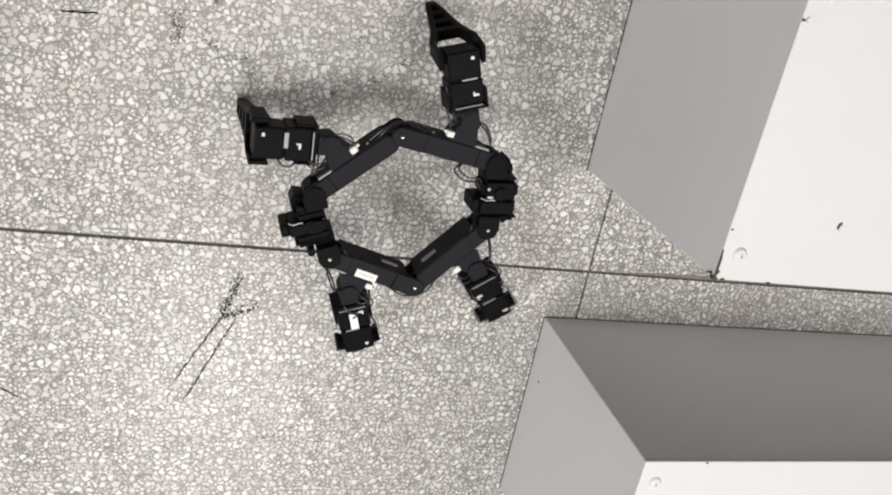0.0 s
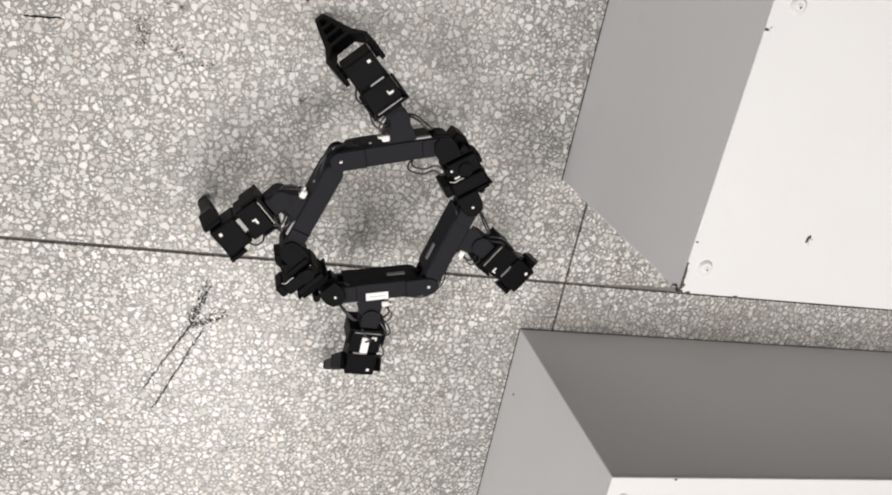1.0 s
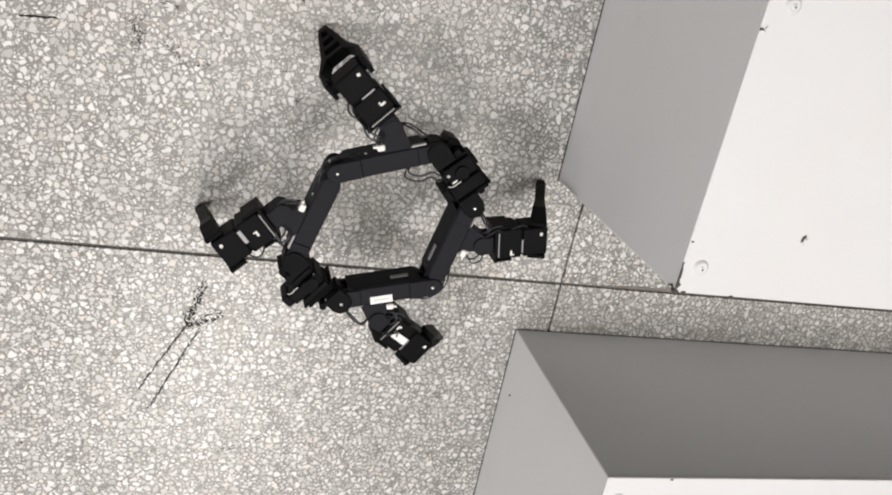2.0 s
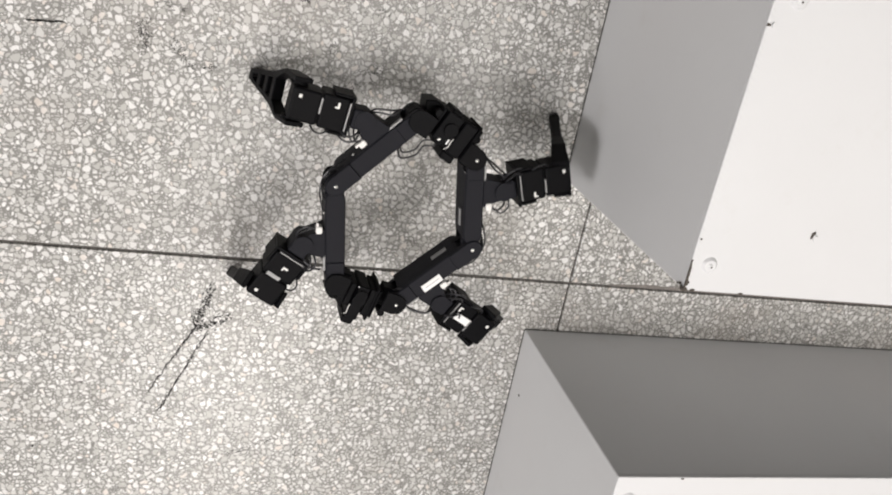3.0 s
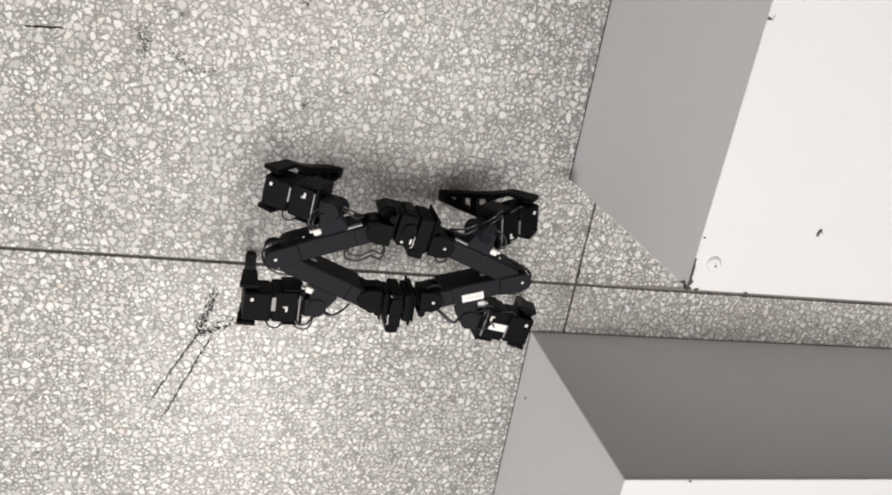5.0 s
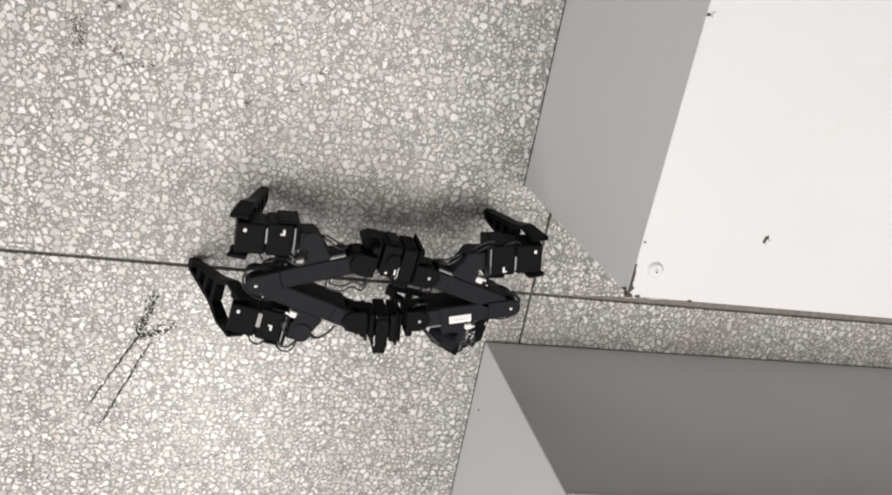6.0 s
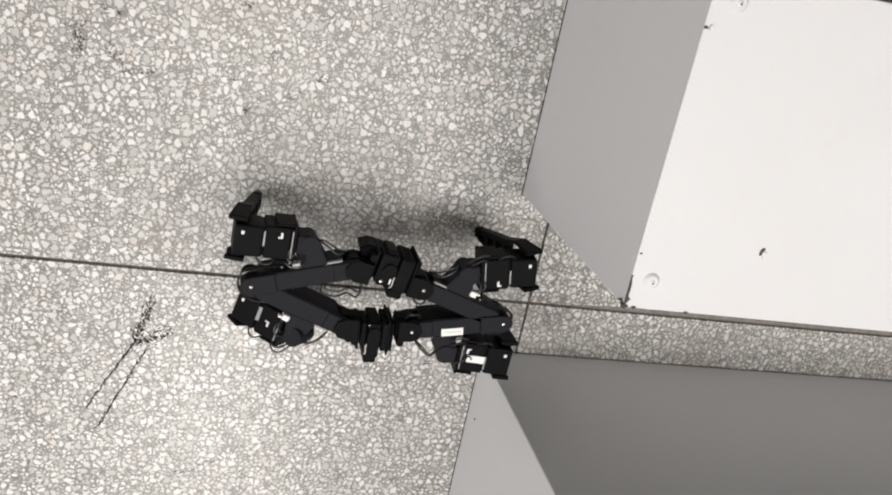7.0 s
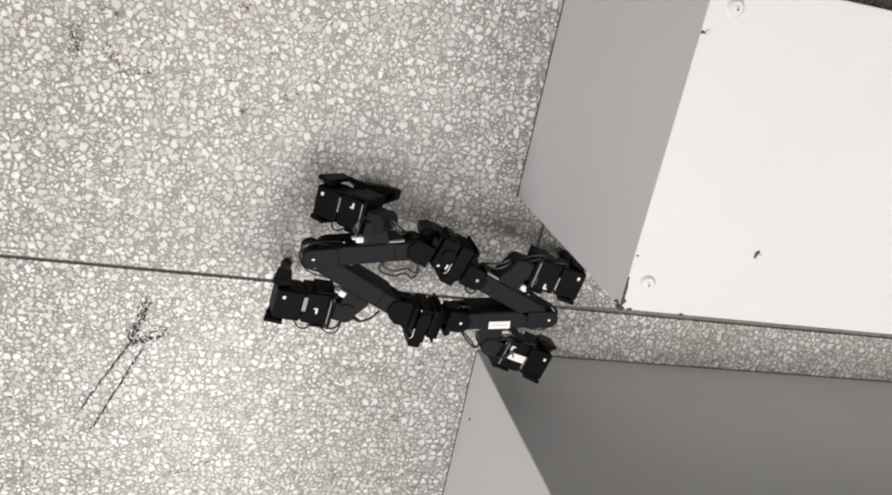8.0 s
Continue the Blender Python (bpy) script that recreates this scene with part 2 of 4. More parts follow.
def painted_box(x, y0, y1, length, corner_y, bolts, label):
    """A long low box: a carcass and its top board, with chipped paint at the front corner."""
    box = thing("plinth_box", label, "box", "plinth boxes")
    box.location = (x, corner_y, 0)
    y0, y1 = y0 - corner_y, y1 - corner_y
    body = block(bmesh.new(), 0, length, y0, y1, 0.0, BOX_TOP - 0.004, 0.0018)
    part("carcass", body, PAINT, box)
    part("top_board", block(bmesh.new(), -0.0006, length + 0.0006, y0 - 0.0006, y1 + 0.0006, BOX_TOP - 0.0042, BOX_TOP, 0.0012), PAINT, box)
    for bx, by in bolts:
        head = part("bolt", dished(bmesh.new(), bx - x, by - corner_y, BOX_TOP), PAINT, box, "low domed bolt cover under white paint", True)
        part("bolt_recess", disc(bmesh.new(), bx - x + 0.0005, by - corner_y - 0.0008, BOX_TOP + 0.0030, BOX_TOP + 0.0040, 0.0009, 8), BARE, head)
    # dark strip drawn for the shadow gap between box and floor
    ring = [(0, y0), (length, y0), (length, y1), (0, y1)]
    wide = [(-0.0008, y0 - 0.0008), (length + 0.0008, y0 - 0.0008), (length + 0.0008, y1 + 0.0008), (-0.0008, y1 + 0.0008)]
    part("base_shadow_line", ring_prism(bmesh.new(), wide, ring, 0.0, 0.0007), SCUFF_AND_SHADE, box, "thin dark strip drawn for the shadow gap at the foot")
    return box


def flake(box, x, y, z, size, seed, turn=None, loose=False, tall=0.6):
    """A ragged bare patch where paint has come off."""
    rng = random.Random(seed)
    outline = []
    for i in range(11):
        a = 2 * math.pi * i / 11
        r = size * rng.uniform(0.45, 1.0)
        outline.append((x + r * math.cos(a), y + tall * r * math.sin(a)))
    part("paint_chip", prism(bmesh.new(), outline, z, z + (0.0016 if loose else 0.0008), turn=turn), PAINT if loose else BARE, box, "lifted flake of white paint" if loose else "dark bare patch of chipped paint")


box_a = painted_box(-0.043, 0.144, 0.437, 1.3, 0.144, [(-0.024, 0.171), (-0.020, 0.414)], "long white painted box with bolted top and chipped corner")
box_b = painted_box(-0.048, -0.366, -0.073, 1.3, -0.073, [(-0.030, -0.100)], "long white painted box on the terrazzo, shaded side grey")
flake(box_a, 0.1190, 0.066, BOX_TOP - 0.0002, 0.0030, 1, None, False, 1.9)
flake(box_a, 0.1212, 0.0640, BOX_TOP - 0.0002, 0.0026, 2, None, True, 1.8)
flake(box_a, 0.001, 0.247, BOX_TOP - 0.0002, 0.0030, 3)
flake(box_a, 0.0052, 0.2475, BOX_TOP - 0.0002, 0.0024, 13, None, True, 1.2)
flake(box_a, 0.001, 0.001, BOX_TOP - 0.0002, 0.0050, 4)


def edge_crack(box, length, seed):
    """One ragged strip of bare board along the top edge, widest at the corner."""
    rng = random.Random(seed)
    n = 16
    inner = [(rng.uniform(0.0002, 0.0026) * (1.4 - i / n), length * i / n) for i in range(n + 1)]
    outline = [(-0.0008, 0.0)] + [(-0.0008, length)] + inner[::-1]
    part("paint_chip", prism(bmesh.new(), outline, BOX_TOP - 0.0004, BOX_TOP + 0.0007), BARE, box, "thin dark crack along the chipped edge")


edge_crack(box_a, 0.031, 41)
flake(box_a, 0.0015, 0.008, BOX_TOP - 0.0002, 0.0030, 5)
flake(box_a, 0.009, 0.0005, BOX_TOP - 0.0002, 0.0032, 6)
flake(box_a, 0.002, 0.052, BOX_TOP - 0.0002, 0.0022, 7)
flake(box_a, 0.062, 0.0, BOX_TOP - 0.0002, 0.0030, 8)
SIDE = pose(-0.0010, 0, 0, 0, -90, 0)
for fy, fz, size, seed in ((0.0015, -0.003, 0.0042, 11), (0.004, -0.007, 0.0030, 12), (0.0022, -0.011, 0.0020, 16)):
    flake(box_a, BOX_TOP + fz, fy, -0.0003, size, seed, SIDE)
part("paint_chip", disc(bmesh.new(), 0.035, -0.083, -0.0003, 0.0006, 0.0014, 9, turn=SIDE), BARE, box_b, "tiny dark pit in the paint")
flake(box_b, 0.075, -0.001, BOX_TOP - 0.0002, 0.0025, 9)


# ---- the walking robot ----
# Links lie along +x from the elbow hinge; +y is the outer side, which carries a leg. z = 0 is their top.
TOP = 0.125
HIP_X, HIP_Y = 0.066, 0.034
KNEE = 0.072
robot = thing("walking_robot", "black four-legged modular robot of servo motors", "robot")


def rounded_end(x0, x1, half, r, side=1, steps=8):
    """The outline of a bar whose end at x0 is a half disc."""
    pts = [(x1, -half), (x1, half), (x0, half)]
    for i in range(1, steps):
        a = math.pi / 2 + math.pi * i / steps
        pts.append((x0 + r * math.cos(a), half * math.sin(a)))
    pts.append((x0, -half))
    return pts


def screw(parent, x, y, z, r=0.0021):
    part("screw", dome(bmesh.new(), x, y, z, r, 0.0012, 3, 10), STEEL, parent, "bright screw head", True)


def link(name, length, side, over, label):
    """A shell bar with an elbow knuckle, an outer stub for the leg, and a yoke at the far end."""
    bar = bmesh.new()
    half = 0.0106
    prism(bar, rounded_end(0.016, length - 0.012, half, half), -0.041, 0.0, 0.0014)
    body = part(name, bar, PRINTED, robot, label)
    # knuckle plates at the elbow, above or below those of the neighbour
    z1, z0 = (0.0022, -0.006) if over else (-0.0085, -0.0145)
    part("elbow_plate", prism(bmesh.new(), rounded_end(0.0, 0.026, 0.0103, 0.0112), z0, z1, 0.0008), PRINTED, body)
    part("elbow_plate", prism(bmesh.new(), rounded_end(0.0, 0.026, 0.0103, 0.0112), z0 - 0.022, z1 - 0.022, 0.0008), BLACK, body)
    if over:
        screw(body, 0.0, 0.0, 0.0022)
        part("hinge_drum", disc(bmesh.new(), 0, 0, -0.034, -0.0062, 0.0095), BLACK, body)
    # yoke that grips the motor cluster
    part("yoke", prism(bmesh.new(), [(-x + length, y) for x, y in rounded_end(0.0, 0.024, 0.0098, 0.0108)], -0.007, 0.0015, 0.0008), PRINTED, body)
    part("yoke", prism(bmesh.new(), [(-x + length, y) for x, y in rounded_end(0.0, 0.024, 0.0098, 0.0108)], -0.036, -0.029, 0.0008), PRINTED, body)
    # stub
    s = side
    stub = [(HIP_X - 0.018, s * 0.0098), (HIP_X + 0.017, s * 0.0098), (HIP_X + 0.011, s * 0.028), (HIP_X + 0.009, s * 0.036), (HIP_X - 0.009, s * 0.036), (HIP_X - 0.011, s * 0.028)]
    part("leg_stub", prism(bmesh.new(), stub, -0.030, -0.0015, 0.0012), PRINTED, body)
    part("connector", block(bmesh.new(), HIP_X - 0.021, HIP_X - 0.0125, s * 0.0170 - 0.0035, s * 0.0170 + 0.0035, -0.010, 0.0005, 0.0018), WHITE_PLASTIC, body, "white wire connector")
    part("connector_pin", block(bmesh.new(), HIP_X - 0.0245, HIP_X - 0.0205, s * 0.0185 - 0.0012, s * 0.0185 + 0.0012, -0.008, -0.0015, 0.0005), WHITE_PLASTIC, body, "white plug tip")
    # bright rails and wires
    part("rail", block(bmesh.new(), HIP_X + 0.013, HIP_X + 0.031, s * 0.0115 - 0.0012, s * 0.0115 + 0.0012, -0.006, -0.0015, 0.0004), ALU, body, "grey metal rail")
    part("rail", block(bmesh.new(), 0.024, 0.044, -s * 0.0114 - 0.0010, -s * 0.0114 + 0.0010, -0.020, -0.0145, 0.0004), ALU, body, "grey metal rail")
    part("cable", tube(bmesh.new(), [(HIP_X - 0.018, s * 0.018, -0.006), (HIP_X - 0.020, s * 0.026, 0.001), (HIP_X - 0.015, s * 0.034, -0.002), (HIP_X - 0.009, s * 0.037, -0.010)], 0.0011), CABLE, body)
    part("cable", tube(bmesh.new(), [(HIP_X - 0.016, s * 0.020, -0.004), (HIP_X - 0.023, s * 0.029, 0.003), (HIP_X - 0.017, s * 0.039, 0.000), (HIP_X - 0.006, s * 0.040, -0.008)], 0.0009), GLINT_CABLE, body)
    part("cable", tube(bmesh.new(), [(HIP_X + 0.010, s * 0.035, -0.012), (HIP_X + 0.018, s * 0.032, 0.001), (HIP_X + 0.026, s * 0.022, 0.001), (HIP_X + 0.034, s * 0.016, -0.012)], 0.0011), GLINT_CABLE, body)
    part("cable", tube(bmesh.new(), [(HIP_X + 0.006, s * 0.035, -0.018), (HIP_X + 0.017, s * 0.036, -0.004), (HIP_X + 0.028, s * 0.025, -0.004), (HIP_X + 0.036, s * 0.015, -0.018)], 0.0011), CABLE, body)
    return body


link_a = link("link", 0.110, 1, True, "black shell bar with hinge, rail and leg stub")
link_b = link("link", 0.105, -1, False, "black shell bar with round elbow end")
link_c = link("link", 0.105, 1, True, "black shell bar with a white sticker on its top")
link_d = link("link", 0.111, -1, False, "black shell bar with white wire connector")


def sticker(parent, x0, x1, y0, y1, z, lines):
    card = part("sticker", block(bmesh.new(), x0, x1, y0, y1, z, z + 0.0006, 0), PAPER, parent, "white paper sticker with a printed line")
    for i in range(lines):
        y = y0 + (y1 - y0) * (i + 1) / (lines + 1)
        part("print_bar", block(bmesh.new(), x0 + 0.003, x1 - 0.004, y - 0.0004, y + 0.0004, z + 0.0006, z + 0.0009, 0), INK, parent)


sticker(link_c, 0.046, 0.071, 0.0008, 0.0098, 0.0002, 1)
for who, s, z in ((link_a, -1, 0.0), (link_d, 1, 0.0), (link_b, 1, 0.0), (link_c, -1, 0.0)):
    part("cable", tube(bmesh.new(), [(0.020, -0.010 * s, -0.010), (0.002, -0.0138 * s, -0.008), (-0.011, -0.007 * s, -0.011), (-0.0125, 0.005 * s, -0.013), (-0.002, 0.0135 * s, -0.017)], 0.0011), CABLE, who)
    part("cable", tube(bmesh.new(), [(0.030, -0.0125 * s, -0.012), (0.008, -0.0160 * s, -0.006), (-0.009, -0.0110 * s, -0.009), (-0.0134, 0.002 * s, -0.014), (-0.007, 0.012 * s, -0.018)], 0.0009), CABLE, who)
    part("screw", dome(bmesh.new(), 0.034, 0.0106 * s * -1, -0.012, 0.0018, 0.001, 3, 8), STEEL, who, "bright screw head", True)
part("cable", tube(bmesh.new(), [(0.076, -0.012, -0.012), (0.070, -0.022, -0.008), (0.084, -0.029, -0.005), (0.097, -0.027, -0.005), (0.106, -0.034, -0.006), (0.114, -0.027, -0.010), (0.113, -0.014, -0.014)], 0.0011), CABLE, link_a)
part("cable", tube(bmesh.new(), [(0.080, -0.012, -0.016), (0.075, -0.019, -0.010), (0.087, -0.025, -0.008), (0.100, -0.023, -0.008), (0.110, -0.030, -0.010), (0.115, -0.018, -0.016)], 0.0010), CABLE, link_a)


def cluster(span, flip):
    """Two servo motors back to back between two hinges; the lug points to -y, the bracket to the outer side."""
    f = flip
    h = span / 2
    o = f * 0.010
    low = -0.0120 if f > 0 else -0.0340
    # along the hinge line: the twin case, the long servo with its lug, and the two flanges
    case, motor, plates = ((-0.0170, 0.0030), (0.0045, 0.0205), (0.0215, 0.0252)) if f > 0 else ((0.0048, 0.0150), (-0.0105, 0.0030), (0.0110, 0.0155))
    core = part("twin_motor", block(bmesh.new(), *case, o - 0.0170, o + 0.0170, -0.040, 0.0005, 0.0016), BLACK, robot, "pair of black servo motors between two hinges")
    part("servo", block(bmesh.new(), *motor, low, o + 0.0175, -0.042, 0.0025, 0.0020), BLACK, core)
    part("servo_lug", block(bmesh.new(), motor[0] - 0.0015, motor[1] - 0.0010, low - 0.0090, low + 0.0010, -0.038, -0.0015, 0.0024), BLACK, core)
    if f > 0:
        part("servo_cap", block(bmesh.new(), -0.013, -0.001, o - 0.021, o + 0.021, -0.034, -0.0035, 0.0016), BLACK, core)
    else:
        part("servo_cap", block(bmesh.new(), -0.0185, -0.0112, o - 0.0120, o + 0.0160, -0.036, -0.0020, 0.0016), BLACK, core)
        part("horn", disc(bmesh.new(), -0.004, -0.004, 0.0026, 0.0048, 0.0068, 20), BLACK, core)
    for px, tall in zip(plates, (0.0210, 0.0175)):
        part("flange", block(bmesh.new(), px, px + 0.0024, o - tall, o + tall, -0.044, 0.0020 if tall > 0.02 else -0.001, 0.0009), BLACK, core)
    part("flange", block(bmesh.new(), -0.0225, -0.0195, o - 0.0155, o + 0.0165, -0.040, -0.0005, 0.0010), BLACK, core)
    # ribs, and a thin white tube that paints a glint along the servo's seam
    for k in range(3 if f > 0 else 0):
        part("rib", block(bmesh.new(), motor[0] + 0.0015 + 0.0042 * k, motor[0] + 0.0033 + 0.0042 * k, o + 0.0174, o + 0.0192, -0.036, -0.002, 0.0004), BLACK, core)
    part("wire", tube(bmesh.new(), [(motor[0] - 0.0013, low + 0.001, -0.004), (motor[0] - 0.0009, low + 0.006, 0.0016), (motor[0] - 0.0015, low + 0.012, 0.0020), (motor[0] - 0.0007, low + 0.016, 0.0012)], 0.0005), WHITE_PLASTIC, core, "thin white line standing for a glint")
    part("horn", disc(bmesh.new(), -0.004, f * 0.010, 0.0008, 0.0032, 0.0075, 20), BLACK, core)
    for sx in (-1, 1):
        arm = prism(bmesh.new(), [(sx * x, y) for x, y in [(0.020, -0.011), (h, -0.0112), (h + 0.007, -0.008), (h + 0.0105, 0), (h + 0.007, 0.008), (h, 0.0112), (0.020, 0.011)]], -0.028, -0.0085, 0.0010)
        part("hinge_arm", arm, BLACK, core)
        part("hinge_plate", prism(bmesh.new(), [(sx * x, y) for x, y in [(0.022, -0.012), (h, -0.0122), (h + 0.008, -0.009), (h + 0.0118, 0), (h + 0.008, 0.009), (h, 0.0122), (0.022, 0.012)]], 0.0022, 0.0045, 0.0006), BLACK, core)
    screw(core, h, 0.0, 0.0045)
    screw(core, -0.009, o - f * 0.0145, 0.0006)
    part("bracket", prism(bmesh.new(), [(-h + 0.004, f * 0.010), (-0.012, f * 0.012), (-0.008, f * 0.026), (-0.030, f * 0.026), (-h - 0.001, f * 0.020)], -0.046, -0.016, 0.0014), BLACK, core)
    for ox in (-0.024, 0.0265):
        part("bolt_boss", disc(bmesh.new(), ox, f * 0.0170, -0.036, -0.001, 0.0042, 14), BLACK, core)
    part("cable", tube(bmesh.new(), [(h - 0.006, -f * 0.010, -0.010), (h - 0.002, -f * 0.018, -0.002), (h + 0.008, -f * 0.017, -0.004), (h + 0.010, -f * 0.008, -0.012)], 0.0011), CABLE, core)
    part("label", block(bmesh.new(), -0.0006, 0.0012, o - f * 0.012 - 0.0030, o - f * 0.012 + 0.0030, 0.0006, 0.0011, 0), PAPER, core, "small white mark")
    return core


cluster_a = cluster(0.077, 1)
cluster_b = cluster(0.074, -1)


def leg(stickered, px, py, flip, plate):
    """A hip drum and two servos in line, reaching out along +x from the hip; z = 0 is the link's top."""
    hip = part("leg", disc(bmesh.new(), 0, 0, -0.030, 0.0005, 0.0105, 20), PRINTED, robot, "black jointed leg of servo motors")
    part("hip_arm", block(bmesh.new(), -0.002, 0.0142, -0.0108, 0.0108, -0.029, -0.0005, 0.0030, segments=3), PRINTED, hip)
    part("bracket_plate", block(bmesh.new(), 0.0145, 0.0180, -0.0215, 0.0215, -0.036, 0.0010, 0.0008), BLACK, hip)
    part("bracket_edge", block(bmesh.new(), 0.0182, 0.0196, -0.0150, 0.0150, -0.003, 0.0018, 0.0003), ALU, hip, "bare metal bracket edge")
    part("bracket_ear", block(bmesh.new(), 0.018, 0.036, 0.0185, 0.0215, -0.034, -0.001, 0.0008), BLACK, hip)
    part("bracket_ear", block(bmesh.new(), 0.018, 0.036, -0.0215, -0.0185, -0.034, -0.001, 0.0008), BLACK, hip)
    part("servo", block(bmesh.new(), 0.0200, 0.0465, -0.0180, 0.0180, -0.036, 0.0000, 0.0020), BLACK, hip)
    part("servo", block(bmesh.new(), 0.0480, 0.0775, -0.0170, 0.0170, -0.034, 0.0010, 0.0022), BLACK, hip)
    part("servo_neck", block(bmesh.new(), 0.0460, 0.0490, -0.0155, 0.0155, -0.033, -0.0025, 0.0006), BLACK, hip)
    part("horn", disc(bmesh.new(), 0, 0, 0.0174, 0.0205, 0.0095, 20, turn=pose(KNEE, 0, -0.017, 90)), BLACK, hip)
    part("horn", disc(bmesh.new(), 0, 0, 0.0174, 0.0205, 0.0095, 20, turn=pose(KNEE, 0, -0.017, -90)), BLACK, hip)
    ell = [(px, py - flip * 0.003), (px + 0.0022, py - flip * 0.003), (px + 0.0022, py + flip * 0.0015), (px + 0.0046, py + flip * 0.0015), (px + 0.0046, py + flip * 0.003), (px, py + flip * 0.003)]
    part("plug", prism(bmesh.new(), ell, 0.0, 0.0009), WHITE_PLASTIC, hip, "small white plug")
    mark = 0.009 if stickered or py < -0.010 else -0.009
    part("plug", prism(bmesh.new(), [(0.0675, mark - 0.0016), (0.0705, mark - 0.0020), (0.0710, mark + 0.0014), (0.0680, mark + 0.0019)], 0.0008, 0.0017), WHITE_PLASTIC, hip, "small white plug")
    part("strip", block(bmesh.new(), 0.0482 - plate, 0.0482, -0.0120, 0.0040, -0.003, 0.0006, 0), ALU, hip, "bare metal strip")
    if stickered:
        sticker(hip, 0.0255, 0.0462, -0.0050, 0.0038, 0.0003, 0)
        part("cable", tube(bmesh.new(), [(0.014, -0.008, 0.0), (0.020, -0.003, 0.005), (0.026, 0.004, 0.004), (0.031, -0.001, 0.0015)], 0.0009), GLINT_CABLE, hip)
    part("cable", tube(bmesh.new(), [(0.002, 0.009, -0.004), (0.008, 0.016, 0.003), (0.016, 0.019, 0.002), (0.023, 0.015, -0.002)], 0.0011), CABLE, hip)
    part("cable", tube(bmesh.new(), [(0.000, 0.010, -0.010), (0.006, 0.021, 0.003), (0.016, 0.0240, 0.002), (0.026, 0.0195, -0.006)], 0.0010), GLINT_CABLE, hip)
    part("cable", tube(bmesh.new(), [(0.034, 0.017, -0.002), (0.040, 0.022, 0.003), (0.048, 0.022, 0.002), (0.053, 0.017, -0.003)], 0.0010), CABLE, hip)
    return hip


def foot(hip):
    """One fork along -z: two cheeks from the knee axis, a shoulder, and a slotted tapering toe with a rubber end."""
    bm = bmesh.new()
    # outer y, inner y, outer z, inner z, half thickness along x
    rail = [(0.0250, 0.0200, 0.0125, 0.0125, 0.0100), (0.0262, 0.0215, -0.020, -0.020, 0.0078), (0.0180, 0.0110, -0.045, -0.040, 0.0062),
            (0.0173, 0.0105, -0.048, -0.048, 0.0060), (0.0150, 0.0088, -0.060, -0.060, 0.0058), (0.0136, 0.0076, -0.068, -0.068, 0.0058),
            (0.0117, 0.0060, -0.079, -0.079, 0.0058), (0.0102, 0.0048, -0.087, -0.087, 0.0060), (0.0074, 0.0022, -0.100, -0.100, 0.0064),
            (0.0058, 0.0016, -0.112, -0.112, 0.0046)]
    grid = {}
    for s in (1, -1):
        for k, (yo, yi, zo, zi, h) in enumerate(rail):
            for f in (1, -1):
                grid[s, k, 0, f], grid[s, k, 1, f] = bm.verts.new((f * h, s * yo, zo)), bm.verts.new((f * h, s * yi, zi))
    cells = [[(s, k, 0), (s, k + 1, 0), (s, k + 1, 1), (s, k, 1)] for s in (1, -1) for k in range(len(rail) - 1)]
    cells += [[(1, k, 1), (1, k + 1, 1), (-1, k + 1, 1), (-1, k, 1)] for k in (2, 4, 6, 8)]
    rims = collections.Counter(frozenset((c[i], c[(i + 1) % 4])) for c in cells for i in range(4))
    for c in cells:
        rubber = int(min(p[1] for p in c) == 8)
        made = [bm.faces.new([grid[p + (f,)] for p in c]) for f in (1, -1)]
        for i in range(4):
            p, q = c[i], c[(i + 1) % 4]
            if rims[frozenset((p, q))] == 1:
                made.append(bm.faces.new((grid[p + (1,)], grid[q + (1,)], grid[q + (-1,)], grid[p + (-1,)])))
        for f in made:
            f.material_index = rubber
    bmesh.ops.recalc_face_normals(bm, faces=bm.faces)
    sharp = [e for e in bm.edges if len(e.link_faces) == 2 and e.calc_face_angle(0.0) > 1.0]
    bmesh.ops.bevel(bm, geom=sharp, offset=0.0007, segments=1, affect="EDGES")
    shin = part("foot", bm, BLACK, hip, "black forked foot bracket with a slotted rubber toe")
    shin.data.materials.append(RUBBER)
    shin.location = (KNEE, 0, -0.017)
    return shin


legs, feet = [], []
for stickered, px, py, flip, plate in ((False, 0.0290, -0.009, 1, 0.0016), (False, 0.0330, -0.011, -1, 0.0016), (True, 0.0240, 0.0085, 1, 0.0016), (False, 0.0310, 0.0015, -1, 0.0042)):
    legs.append(leg(stickered, px, py, flip, plate))
    feet.append(foot(legs[-1]))


# ---- ceiling fixtures (unseen, assumed around the lamps) ----
def assumed_ceiling_light(x, y, w, d):
    light = thing("assumed_ceiling_light", "white recessed panel light assumed in the ceiling, out of view", "lamp", "ceiling lights")
    light.location = (x, y, CEILING)
    ring = [(-w, -d), (w, -d), (w, d), (-w, d)]
    part("frame", ring_prism(bmesh.new(), ring, [(a * 0.95, b * 0.91) for a, b in ring], -0.04, -0.001), TILE_WHITE, light)
    part("backing", block(bmesh.new(), -w * 0.94, w * 0.94, -d * 0.9, d * 0.9, -0.012, -0.002, 0), TILE_WHITE, light)


for lx, ly, watts, wide, deep in LAMPS:
    assumed_ceiling_light(lx, ly, wide / 2 + 0.05, deep / 2 + 0.05)


